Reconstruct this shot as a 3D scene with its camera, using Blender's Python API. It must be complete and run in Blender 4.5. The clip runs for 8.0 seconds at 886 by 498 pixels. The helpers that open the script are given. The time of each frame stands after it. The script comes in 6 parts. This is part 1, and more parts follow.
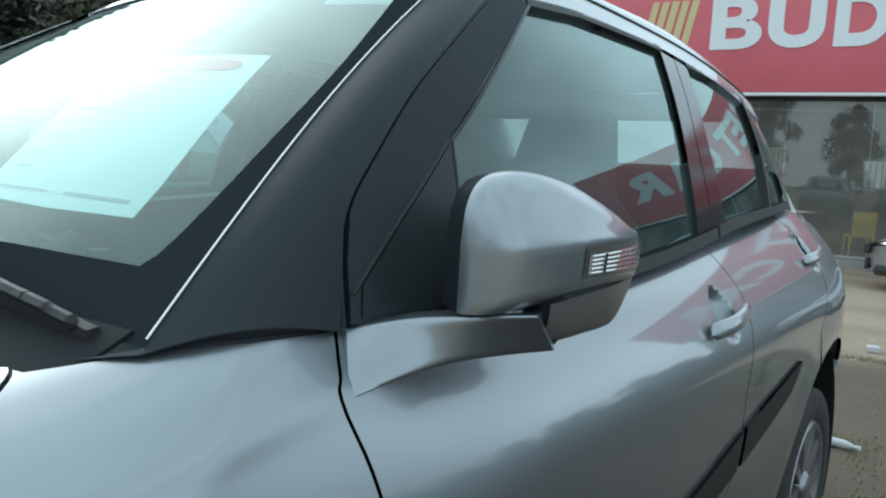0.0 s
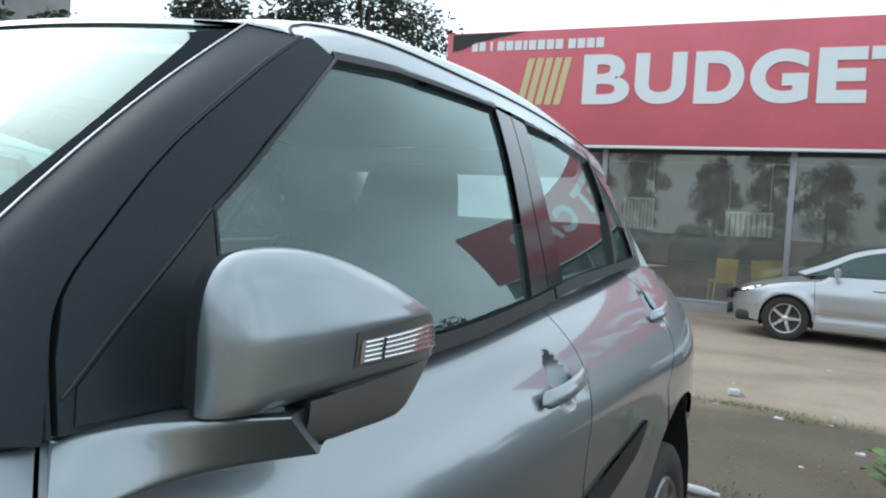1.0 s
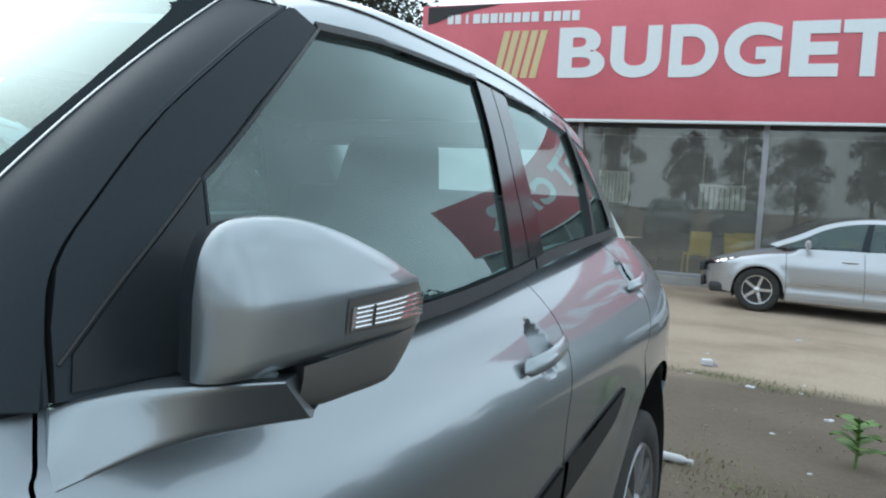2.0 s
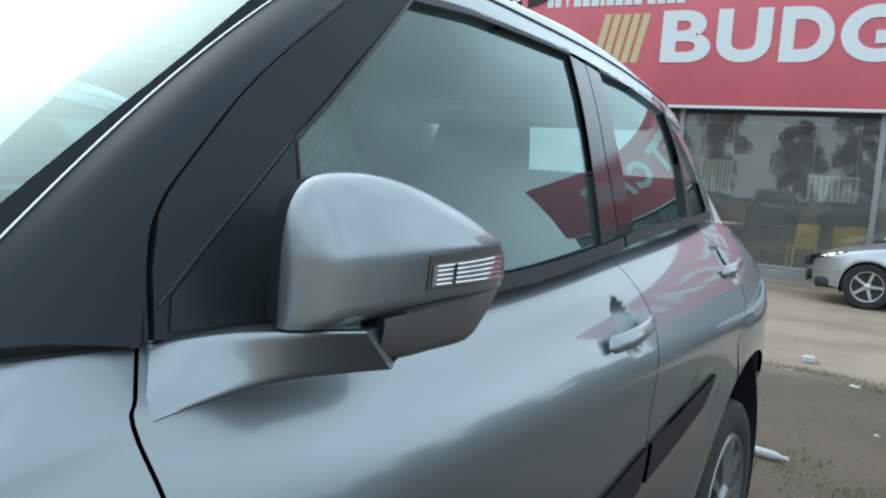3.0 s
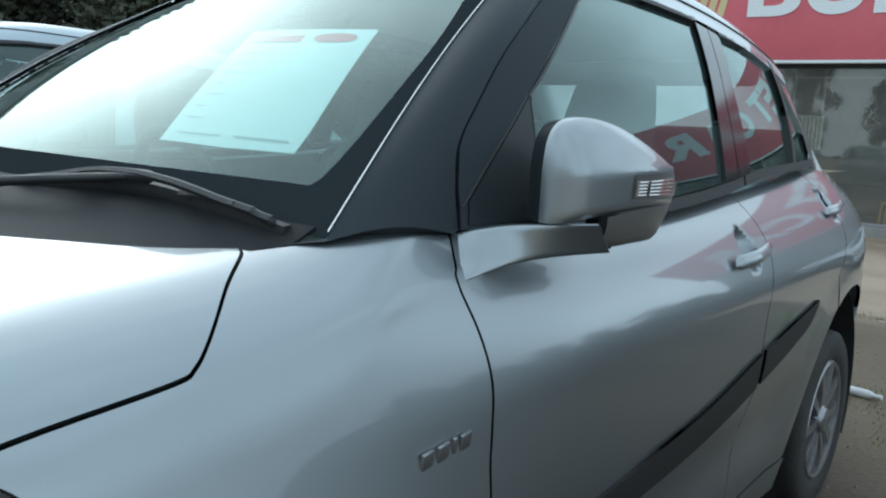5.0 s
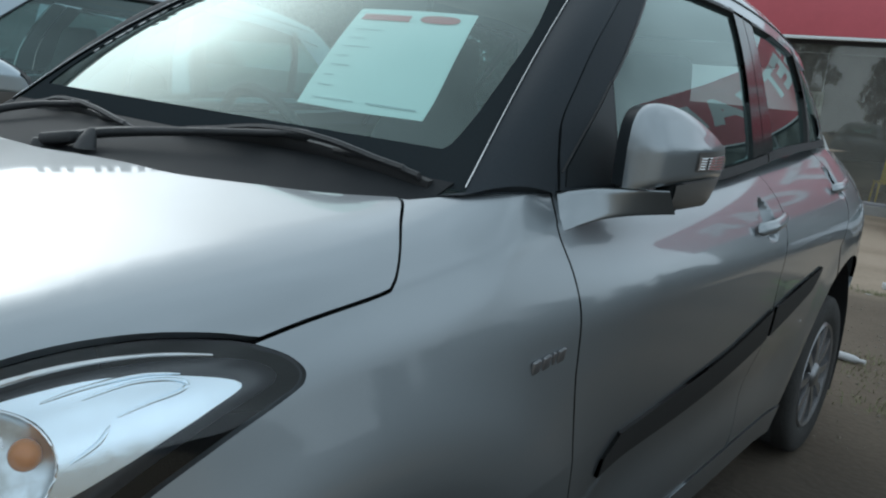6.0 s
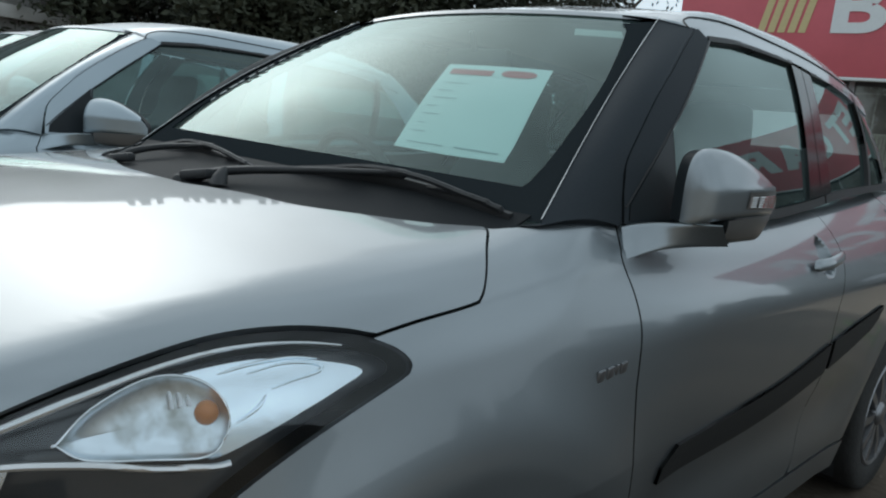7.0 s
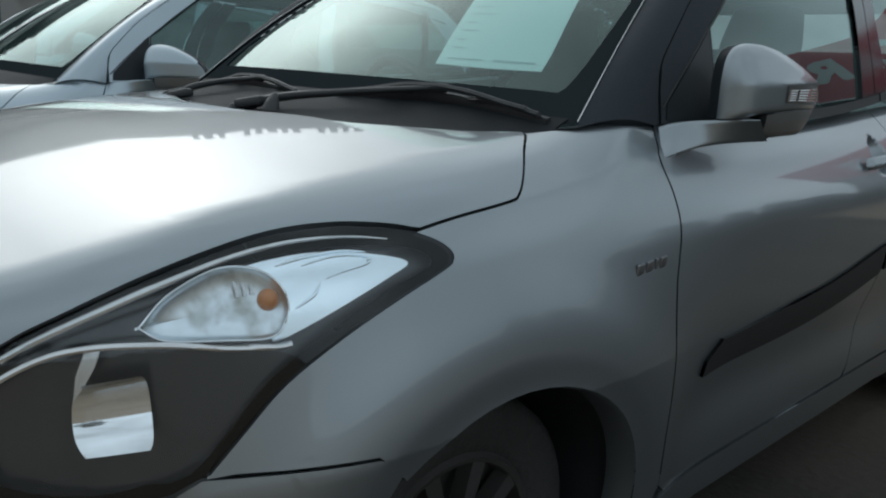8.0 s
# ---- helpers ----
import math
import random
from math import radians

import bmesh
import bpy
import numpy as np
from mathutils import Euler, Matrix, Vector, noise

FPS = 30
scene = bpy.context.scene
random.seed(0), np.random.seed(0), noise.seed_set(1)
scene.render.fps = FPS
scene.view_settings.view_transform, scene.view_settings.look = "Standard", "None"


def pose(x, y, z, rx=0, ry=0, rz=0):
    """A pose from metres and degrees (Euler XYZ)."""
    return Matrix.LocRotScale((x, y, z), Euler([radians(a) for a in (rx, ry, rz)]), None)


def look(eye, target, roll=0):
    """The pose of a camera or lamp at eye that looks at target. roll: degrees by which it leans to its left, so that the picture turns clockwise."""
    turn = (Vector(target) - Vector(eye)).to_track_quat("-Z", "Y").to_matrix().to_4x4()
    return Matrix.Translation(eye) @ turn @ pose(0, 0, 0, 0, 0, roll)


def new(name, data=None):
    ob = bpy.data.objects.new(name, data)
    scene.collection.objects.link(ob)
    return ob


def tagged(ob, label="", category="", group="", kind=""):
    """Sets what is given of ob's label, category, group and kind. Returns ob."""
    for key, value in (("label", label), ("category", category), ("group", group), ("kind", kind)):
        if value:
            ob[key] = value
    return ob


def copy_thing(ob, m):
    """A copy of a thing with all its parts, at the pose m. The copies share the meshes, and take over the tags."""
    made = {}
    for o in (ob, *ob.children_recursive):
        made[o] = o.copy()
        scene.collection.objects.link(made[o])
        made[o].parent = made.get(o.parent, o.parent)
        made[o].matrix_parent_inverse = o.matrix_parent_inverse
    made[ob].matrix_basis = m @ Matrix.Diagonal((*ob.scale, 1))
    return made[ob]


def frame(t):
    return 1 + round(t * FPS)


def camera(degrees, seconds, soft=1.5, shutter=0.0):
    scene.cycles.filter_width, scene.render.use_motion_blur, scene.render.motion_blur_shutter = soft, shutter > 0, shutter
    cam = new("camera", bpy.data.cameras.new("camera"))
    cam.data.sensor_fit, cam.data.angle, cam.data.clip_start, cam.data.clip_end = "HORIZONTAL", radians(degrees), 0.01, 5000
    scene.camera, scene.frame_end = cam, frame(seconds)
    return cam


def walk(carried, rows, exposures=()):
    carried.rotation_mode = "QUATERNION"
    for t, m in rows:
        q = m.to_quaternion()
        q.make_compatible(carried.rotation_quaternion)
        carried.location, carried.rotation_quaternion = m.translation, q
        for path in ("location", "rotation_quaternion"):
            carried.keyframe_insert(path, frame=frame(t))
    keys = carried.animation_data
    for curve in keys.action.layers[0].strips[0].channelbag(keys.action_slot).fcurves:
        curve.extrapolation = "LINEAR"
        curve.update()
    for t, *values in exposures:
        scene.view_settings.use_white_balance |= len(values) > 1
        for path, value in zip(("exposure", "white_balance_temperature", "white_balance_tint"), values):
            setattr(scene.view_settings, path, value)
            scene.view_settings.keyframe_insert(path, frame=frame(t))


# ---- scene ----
cam = camera(58.5, 8.0, soft=2.1)
PATH = [
    (0, (1.263, -0.038, 1.178), (0.062, 1.546, 0.964), 3.3),
    (0.5, (1.284, 0.083, 1.195), (0.088, 1.679, 1.053), 3.3),
    (1, (1.301, 0.103, 1.208), (0.324, 1.846, 1.129), 3.4),
    (1.2, (1.295, 0.099, 1.209), (0.387, 1.879, 1.124), 3.6),
    (2.3, (1.301, 0.086, 1.198), (0.361, 1.845, 1.051), 3.0),
    (2.5, (1.314, 0.091, 1.195), (0.312, 1.818, 1.07), 2.7),
    (3, (1.314, 0.082, 1.18), (0.198, 1.731, 0.99), 4.3),
    (3.5, (1.261, 0.013, 1.189), (0.19, 1.692, 1.004), 4.9),
    (4, (1.233, -0.113, 1.171), (0.238, 1.597, 0.873), 4.5),
    (4.5, (1.257, -0.175, 1.176), (0.143, 1.467, 0.922), 4.9),
    (5, (1.372, -0.287, 1.146), (0.118, 1.244, 0.855), 3.2),
    (5.2, (1.387, -0.319, 1.148), (0.081, 1.158, 0.809), 2.9),
    (6.3, (1.398, -0.670, 1.165), (0.200, 0.880, 0.760), 7.0),
    (6.5, (1.415, -0.704, 1.141), (0.182, 0.822, 0.752), 6.9),
    (7, (1.5, -0.744, 1.168), (0.142, 0.691, 0.856), 6.2),
    (7.5, (1.556, -0.763, 1.167), (0.148, 0.624, 0.858), 3.5),
    (8, (1.581, -0.772, 1.125), (0.143, 0.536, 0.656), 2.7),
]
walk(cam, [(t, look(eye, target, roll)) for t, eye, target, roll in PATH],
     [(0, 0.20, 6150, 2), (0.6, 0.31, 6200, 4), (1.0, 0.41, 6350, 8), (2.5, 0.41, 6150, 6), (4.5, 0.36, 6120, 4), (5.2, 0.04, 6050, 4), (6.3, -0.40, 6400, 8), (7.0, -0.57, 6480, 8), (8.0, -0.66, 6480, 8)])

# ---- light ----
world = bpy.data.worlds.new("world")
scene.world = world
world.use_nodes = True
wn, wl = world.node_tree.nodes, world.node_tree.links
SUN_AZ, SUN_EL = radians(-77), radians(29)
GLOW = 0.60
sky = wn.new("ShaderNodeTexSky")
sky.sky_type, sky.sun_disc, sky.sun_elevation, sky.sun_rotation = "NISHITA", False, SUN_EL, SUN_AZ
sky.air_density, sky.dust_density, sky.ozone_density = 1.0, 3.0, 1.0
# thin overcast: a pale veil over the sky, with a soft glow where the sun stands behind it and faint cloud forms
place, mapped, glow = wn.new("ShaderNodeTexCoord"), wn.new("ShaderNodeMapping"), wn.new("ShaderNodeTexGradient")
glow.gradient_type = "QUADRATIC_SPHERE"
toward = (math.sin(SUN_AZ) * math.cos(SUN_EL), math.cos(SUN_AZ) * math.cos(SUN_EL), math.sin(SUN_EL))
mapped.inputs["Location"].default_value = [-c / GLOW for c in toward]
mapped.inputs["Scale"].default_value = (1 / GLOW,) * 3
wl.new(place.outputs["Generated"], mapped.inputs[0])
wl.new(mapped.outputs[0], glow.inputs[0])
cloud, spread = wn.new("ShaderNodeTexNoise"), wn.new("ShaderNodeMapRange")
cloud.inputs["Scale"].default_value, cloud.inputs["Detail"].default_value = 3.4, 6
wl.new(place.outputs["Generated"], cloud.inputs["Vector"])
wl.new(cloud.outputs[0], spread.inputs[0])
spread.inputs[1].default_value, spread.inputs[2].default_value = 0.3, 0.7
spread.inputs[3].default_value, spread.inputs[4].default_value = 0.66, 1.28
haze, veil, add_glow = wn.new("ShaderNodeMix"), wn.new("ShaderNodeMix"), wn.new("ShaderNodeMix")
haze.data_type = veil.data_type = add_glow.data_type = "RGBA"
haze.inputs[0].default_value = 0.97
haze.inputs[7].default_value = (8.4, 9.9, 11.0, 1)
wl.new(sky.outputs[0], haze.inputs[6])
veil.blend_type = "MULTIPLY"
veil.inputs[0].default_value = 1.0
wl.new(haze.outputs[2], veil.inputs[6])
# the haze is brightest near the horizon
parts, low_haze, thick = wn.new("ShaderNodeSeparateXYZ"), wn.new("ShaderNodeMapRange"), wn.new("ShaderNodeMath")
low_haze.inputs[2].default_value, low_haze.inputs[3].default_value, low_haze.inputs[4].default_value = 0.5, 1.20, 1.16
thick.operation = "MULTIPLY"
wl.new(place.outputs["Generated"], parts.inputs[0])
wl.new(parts.outputs[2], low_haze.inputs[0])
wl.new(low_haze.outputs[0], thick.inputs[0])
wl.new(spread.outputs[0], thick.inputs[1])
wl.new(thick.outputs[0], veil.inputs[7])
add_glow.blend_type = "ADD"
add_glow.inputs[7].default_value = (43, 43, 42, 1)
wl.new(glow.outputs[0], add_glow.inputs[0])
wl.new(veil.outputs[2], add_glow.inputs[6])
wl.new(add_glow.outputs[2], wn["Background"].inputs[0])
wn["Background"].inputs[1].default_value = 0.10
sun = new("sun", bpy.data.lights.new("sun", "SUN"))
sun.data.energy, sun.data.angle, sun.data.color = 0.5, radians(90), (1.0, 0.97, 0.93)
sun.matrix_world = look((math.sin(SUN_AZ) * 30, math.cos(SUN_AZ) * 30, 30 * math.tan(SUN_EL)), (0, 0, 0))


# ---- materials ----
def material(name, colour, rough=0.5, metal=0.0, coat=0.0, scale=30.0, vary=0.12, bump=0.0, stain=0.0, stain_scale=1.5, spec=0.5):
    """A Principled surface with variation at two scales: grain and stains."""
    m = bpy.data.materials.new(name)
    m.use_nodes = True
    n, l = m.node_tree.nodes, m.node_tree.links
    b = n["Principled BSDF"]
    co = n.new("ShaderNodeTexCoord")
    fine, wide = n.new("ShaderNodeTexNoise"), n.new("ShaderNodeTexNoise")
    fine.inputs["Scale"].default_value, fine.inputs["Detail"].default_value = scale, 5
    wide.inputs["Scale"].default_value, wide.inputs["Detail"].default_value = stain_scale, 6
    l.new(co.outputs["Object"], fine.inputs["Vector"])
    l.new(co.outputs["Object"], wide.inputs["Vector"])
    ramp, mix = n.new("ShaderNodeMix"), n.new("ShaderNodeMix")
    ramp.data_type = mix.data_type = "RGBA"
    ramp.inputs[6].default_value = (*[c * (1 - vary) for c in colour], 1)
    ramp.inputs[7].default_value = (*[min(c * (1 + vary), 1) for c in colour], 1)
    l.new(fine.outputs[0], ramp.inputs[0])
    mix.blend_type = "MULTIPLY"
    mix.inputs[7].default_value = (1 - stain, 1 - stain * 1.05, 1 - stain * 1.15, 1)
    ramp2 = n.new("ShaderNodeMapRange")
    ramp2.inputs[1].default_value, ramp2.inputs[2].default_value = 0.42, 0.68
    l.new(wide.outputs[0], ramp2.inputs[0])
    l.new(ramp2.outputs[0], mix.inputs[0])
    l.new(ramp.outputs[2], mix.inputs[6])
    l.new(mix.outputs[2], b.inputs["Base Color"])
    ro = n.new("ShaderNodeMapRange")
    ro.inputs[3].default_value, ro.inputs[4].default_value = max(rough - 0.06, 0.01), min(rough + 0.08, 1)
    l.new(wide.outputs[0], ro.inputs[0])
    l.new(ro.outputs[0], b.inputs["Roughness"])
    b.inputs["Metallic"].default_value, b.inputs["Coat Weight"].default_value = metal, coat
    b.inputs["Coat Roughness"].default_value = 0.04
    b.inputs["Specular IOR Level"].default_value = spec
    if bump:
        bp = n.new("ShaderNodeBump")
        bp.inputs["Strength"].default_value, bp.inputs["Distance"].default_value = min(bump, 1), 0.01
        l.new(fine.outputs[0], bp.inputs["Height"])
        l.new(bp.outputs[0], b.inputs["Normal"])
    return m


def glass_material(name, tint, ior=1.5, rough=0.0, dust_haze=0.03, lit_through=False, film=(0.36, 0.52, 0.53), gloss=(0.84, 1.0, 0.97)):
    """Thin glass: see-through tint, a mirror gloss by Fresnel, and a dusty film with the sky's hazy reflection put into
    its colour.
    """
    m = bpy.data.materials.new(name)
    m.use_nodes = True
    n, l = m.node_tree.nodes, m.node_tree.links
    n.remove(n["Principled BSDF"])
    tr, gl, df = n.new("ShaderNodeBsdfTransparent"), n.new("ShaderNodeBsdfGlossy"), n.new("ShaderNodeBsdfTranslucent" if lit_through else "ShaderNodeBsdfDiffuse")
    lw, pw, fr, m1, m2 = n.new("ShaderNodeLayerWeight"), n.new("ShaderNodeMath"), n.new("ShaderNodeMath"), n.new("ShaderNodeMixShader"), n.new("ShaderNodeMixShader")
    co, no, mr = n.new("ShaderNodeTexCoord"), n.new("ShaderNodeTexNoise"), n.new("ShaderNodeMapRange")
    no.inputs["Scale"].default_value, no.inputs["Detail"].default_value = 3.0, 6
    l.new(co.outputs["Object"], no.inputs["Vector"])
    l.new(no.outputs[0], mr.inputs[0])
    mr.inputs[3].default_value, mr.inputs[4].default_value = dust_haze * 0.4, dust_haze * 1.8
    tr.inputs[0].default_value = (*tint, 1)
    df.inputs[0].default_value = (0.92, 0.95, 0.95, 1) if lit_through else (*film, 1)
    gl.inputs["Roughness"].default_value = rough
    gl.inputs["Color"].default_value = (*gloss, 1)
    # gloss of a thin pane, the same from both sides
    straight = ((ior - 1) / (ior + 1))**2
    pw.operation, fr.operation = "POWER", "MULTIPLY_ADD"
    lw.inputs["Blend"].default_value, pw.inputs[1].default_value = 0.5, 5.0
    fr.inputs[1].default_value, fr.inputs[2].default_value = 1 - straight, straight
    l.new(lw.outputs["Facing"], pw.inputs[0])
    l.new(pw.outputs[0], fr.inputs[0])
    l.new(mr.outputs[0], m1.inputs[0])
    l.new(tr.outputs[0], m1.inputs[1])
    l.new(df.outputs[0], m1.inputs[2])
    l.new(fr.outputs[0], m2.inputs[0])
    l.new(m1.outputs[0], m2.inputs[1])
    l.new(gl.outputs[0], m2.inputs[2])
    l.new(m2.outputs[0], n["Material Output"].inputs[0])
    return m


PAINT = material("silver_paint", (0.262, 0.290, 0.309), 0.37, 0.88, 1.0, 900, 0.05, 0, 0.04, 2.0)
PAINT_B = material("blue_silver_paint", (0.36, 0.42, 0.46), 0.34, 0.75, 0.4, 900, 0.05, 0, 0.05, 2.0)
PAINT_C = material("bright_silver_paint", (0.47, 0.48, 0.50), 0.30, 0.75, 0.5, 900, 0.05, 0, 0.05, 2.0)
BLACK_FILM = material("black_film", (0.033, 0.039, 0.045), 0.55, 0, 0.0, 200, 0.1, spec=0.05)
BLACK_GLOSS = material("black_gloss_film", (0.014, 0.016, 0.018), 0.12, 0, 0.0, 200, 0.1, spec=0.5)
FRIT = material("ceramic_border", (0.022, 0.027, 0.030), 0.35, 0, 0.0, 200, 0.1, spec=0.0)
COWL = material("cowl_plastic", (0.025, 0.027, 0.029), 0.6, 0, 0.0, 300, 0.15, 0.1, spec=0.06)
SAIL = material("sail_plastic", (0.019, 0.023, 0.026), 0.35, 0, 0.0, 300, 0.1, spec=0.2)
RUBBER = material("black_rubber", (0.018, 0.018, 0.019), 0.6, 0, 0, 150, 0.15, 0.1)
PLASTIC = material("black_plastic", (0.022, 0.023, 0.025), 0.48, 0, 0, 350, 0.2, 0.25, 0.2, 5)
DARK_COVER = material("grey_cover", (0.11, 0.105, 0.10), 0.35, 0.3, 0.15, 300, 0.1)
STRIP = material("moulding_strip", (0.020, 0.020, 0.020), 0.55, 0, 0.0, 250, 0.15, 0.1, spec=0.25)
CHROME = material("chrome", (0.80, 0.81, 0.82), 0.07, 1.0, 0, 60, 0.03)
REFLECTOR = material("reflector", (0.80, 0.88, 0.93), 0.22, 1.0, 0, 60, 0.04)
DULL_CHROME = material("dull_chrome", (0.62, 0.62, 0.62), 0.25, 0.9, 0, 80, 0.05)
LAMP_BLACK = material("lamp_housing", (0.026, 0.029, 0.033), 0.18, 0, 0.3, 200, 0.1)
LAMP_GREY = material("lamp_grey", (0.30, 0.27, 0.26), 0.25, 0.3, 0.5, 200, 0.1)
AMBER = material("amber_bulb", (0.46, 0.16, 0.03), 0.2, 0, 0.4, 50, 0.1)
# brown patches stand for reflections in the bowl, put into its colour
BOWL = material("bowl_reflector", (0.74, 0.80, 0.84), 0.30, 1.0, 0, 60, 0.1, 0, 0.55, 28)
TYRE = material("tyre_rubber", (0.022, 0.021, 0.020), 0.75, 0, 0, 90, 0.25, 0.4, 0.3, 6)
RIM = material("rim_silver", (0.25, 0.25, 0.26), 0.33, 0.8, 0.2, 100, 0.08, 0, 0.25, 8)
# front rims: a darker rim silver, with the wheel arch's shade put into the colour
RIM_SHADED = material("shaded_rim", (0.055, 0.052, 0.05), 0.6, 0.5, 0, 100, 0.15, 0.1, 0.3, 8)
CABIN = material("cabin_trim", (0.16, 0.165, 0.165), 0.7, 0, 0, 200, 0.15, 0.15)
LINING = material("head_lining", (0.42, 0.42, 0.40), 0.9, 0, 0, 120, 0.08)
SEAT = material("seat_fabric", (0.055, 0.06, 0.062), 0.9, 0, 0, 260, 0.2, 0.4)
DASH = material("dashboard_plastic", (0.026, 0.028, 0.03), 0.6, 0, 0, 300, 0.15, 0.3)
PAPER = material("white_paper", (0.90, 0.90, 0.89), 0.7, 0, 0, 40, 0.02)
INK_RED = material("red_ink", (0.68, 0.12, 0.13), 0.6, 0, 0, 60, 0.1)
INK_GREY = material("grey_ink", (0.50, 0.53, 0.55), 0.7, 0, 0, 60, 0.1)
GLASS_SIDE = glass_material("side_glass", (0.52, 0.69, 0.67), 1.75, 0.0, 0.065, film=(0.36, 0.48, 0.48))
GLASS_FRONT = glass_material("windscreen_glass", (0.60, 0.77, 0.745), 1.62, 0.0, 0.045)
GLASS_DARK = glass_material("dark_glass", (0.45, 0.55, 0.55), 1.7, 0.0, 0.04)
GLASS_SHOP = glass_material("shop_glass", (0.80, 0.80, 0.76), 1.55, 0.0, 0.11, film=(0.46, 0.45, 0.42), gloss=(1.0, 0.99, 0.96))
LENS = glass_material("lamp_lens", (0.95, 0.97, 0.98), 1.5, 0.0, 0.001, gloss=(0.96, 0.98, 1.0))
GLASS_REAR = glass_material("rear_glass", (0.62, 0.80, 0.78), 1.5, 0.0, 0.35, True)


# ---- shapes: smooth curves and the car's body as an implicit surface ----
def keyed(keys, t):
    """A smooth curve through a few (place, value) keys, for arrays of places."""
    k = np.array(keys, float)
    xs, ys = k[:, 0], k[:, 1]
    d = np.diff(ys) / np.diff(xs)
    m = np.concatenate(([d[0]], (d[:-1] + d[1:]) / 2, [d[-1]]))
    t = np.clip(np.asarray(t, float), xs[0], xs[-1])
    i = np.clip(np.searchsorted(xs, t) - 1, 0, len(xs) - 2)
    h = xs[i + 1] - xs[i]
    u = (t - xs[i]) / h
    return ((2 * u**3 - 3 * u**2 + 1) * ys[i] + (u**3 - 2 * u**2 + u) * h * m[i]
            + (3 * u**2 - 2 * u**3) * ys[i + 1] + (u**3 - u**2) * h * m[i + 1])


def smax(a, b, r):
    h = np.maximum(r - np.abs(a - b), 0) / r
    return np.maximum(a, b) + h * h * r * 0.25


def smooth(a, b, t):
    u = np.clip((t - a) / (b - a), 0, 1)
    return u * u * (3 - 2 * u)


def spline(pts, per=6, closed=False):
    """Points along a smooth curve through a few points of any dimension."""
    p = [np.array(q, float) for q in pts]
    n, out = len(p), []
    for i in range(n if closed else n - 1):
        a, b, c, d = (p[j % n] if closed else p[min(max(j, 0), n - 1)] for j in (i - 1, i, i + 1, i + 2))
        for k in range(per):
            t = k / per
            out.append(0.5 * (2 * b + (c - a) * t + (2 * a - 5 * b + 4 * c - d) * t * t + (3 * b - a - 3 * c + d) * t**3))
    if not closed:
        out.append(p[-1])
    return out


WHEEL_F, WHEEL_R, AXLE_Z = 0.058, 2.42, 0.295
HOOD = [(-0.80, 0.60), (-0.76, 0.72), (-0.68, 0.82), (-0.52, 0.90), (-0.3, 0.965), (-0.1, 0.998), (0.1, 1.02), (0.27, 1.036), (0.36, 1.060), (0.46, 1.094), (0.6, 1.14)]


def half_width(y):
    f = np.clip((0.3 - y) / 1.10, 0, 0.9995)
    r = np.clip((y - 2.2) / 1.03, 0, 0.9995)
    return (0.87 - 0.024 * np.clip(y - 0.3, 0, 3)) * (1 - f**3)**(1 / 3) * (1 - r**3.2)**(1 / 3.2)


def side(y, z):
    """Half width of the lower body at y, z."""
    up, low = np.maximum(z - 0.82, 0), np.maximum(0.82 - z, 0)
    door = half_width(y) * (1 - 3.05 * up**2 - 0.22 * low**2)
    flare = half_width(y) * (1.017 - 0.24 * np.maximum(z - 0.62, 0) - 0.46 * np.maximum(z - 0.80, 0)**2 - 0.16 * np.maximum(0.62 - z, 0)**2)
    k = smooth(0.10, 0.75, y)
    x = flare * (1 - k) + door * k
    for wy in (WHEEL_F, WHEEL_R):
        r = np.hypot(y - wy, z - AXLE_Z)
        x = x + 0.007 * np.exp(-((r - 0.45) / 0.07)**2) - 0.007 * (1 - smooth(0.340, 0.415, r))
    doors = smooth(0.42, 0.75, y) * (1 - smooth(1.7, 2.0, y))
    x = x - 0.022 * doors * np.exp(-((z - 0.47) / 0.10)**2)
    crease = keyed([(0.0, 0.914), (0.10, 0.930), (0.17, 0.940), (0.25, 0.952), (0.33, 0.964), (0.44, 0.979), (0.7, 0.995)], y)
    x = x + 0.003 * np.exp(-((z - crease) / 0.016)**2) * smooth(-0.05, 0.15, y) * (1 - smooth(0.42, 0.62, y))
    for hy, hz in ((1.435, 0.928), (2.30, 0.990)):
        r = np.hypot((y - hy) / 0.052, (z - hz) / 0.050)
        x = x - 0.034 * np.maximum(1 - r * r, 0)
    return x


def hood(x, y):
    over = x - 0.685
    fold = 0.22 * 0.5 * (over + np.sqrt(over * over + 0.00012))
    return keyed(HOOD, y) - (0.024 * (x / 0.65)**2 + fold) * (1 - 0.5 * smooth(0.12, 0.36, y))


def body(x, y, z):
    x = np.abs(x)
    return smax(x - side(y, z), z - hood(x, y), 0.09 - 0.06 * smooth(0.22, 0.42, y))


def polar(y, a):
    """The point of the front body at y, seen under the angle a from the car's middle."""
    y, a = np.asarray(y, float), np.asarray(a, float)
    lo, hi = np.zeros_like(y), np.full_like(y, 1.4)
    for _ in range(30):
        mid = (lo + hi) / 2
        inside = body(mid * np.cos(a), y, 0.55 + mid * np.sin(a)) < 0
        lo, hi = np.where(inside, mid, lo), np.where(inside, hi, mid)
    return np.stack((lo * np.cos(a), y, 0.55 + lo * np.sin(a)), -1)


def flank(y, z):
    y, z = np.asarray(y, float), np.asarray(z, float)
    return np.stack((side(y, z), y, z), -1)


ROOF = [(0.80, 1.450), (0.845, 1.468), (0.915, 1.484), (1.0, 1.507), (1.2, 1.542), (1.5, 1.552), (1.8, 1.552), (2.1, 1.525), (2.4, 1.46), (2.6, 1.38)]


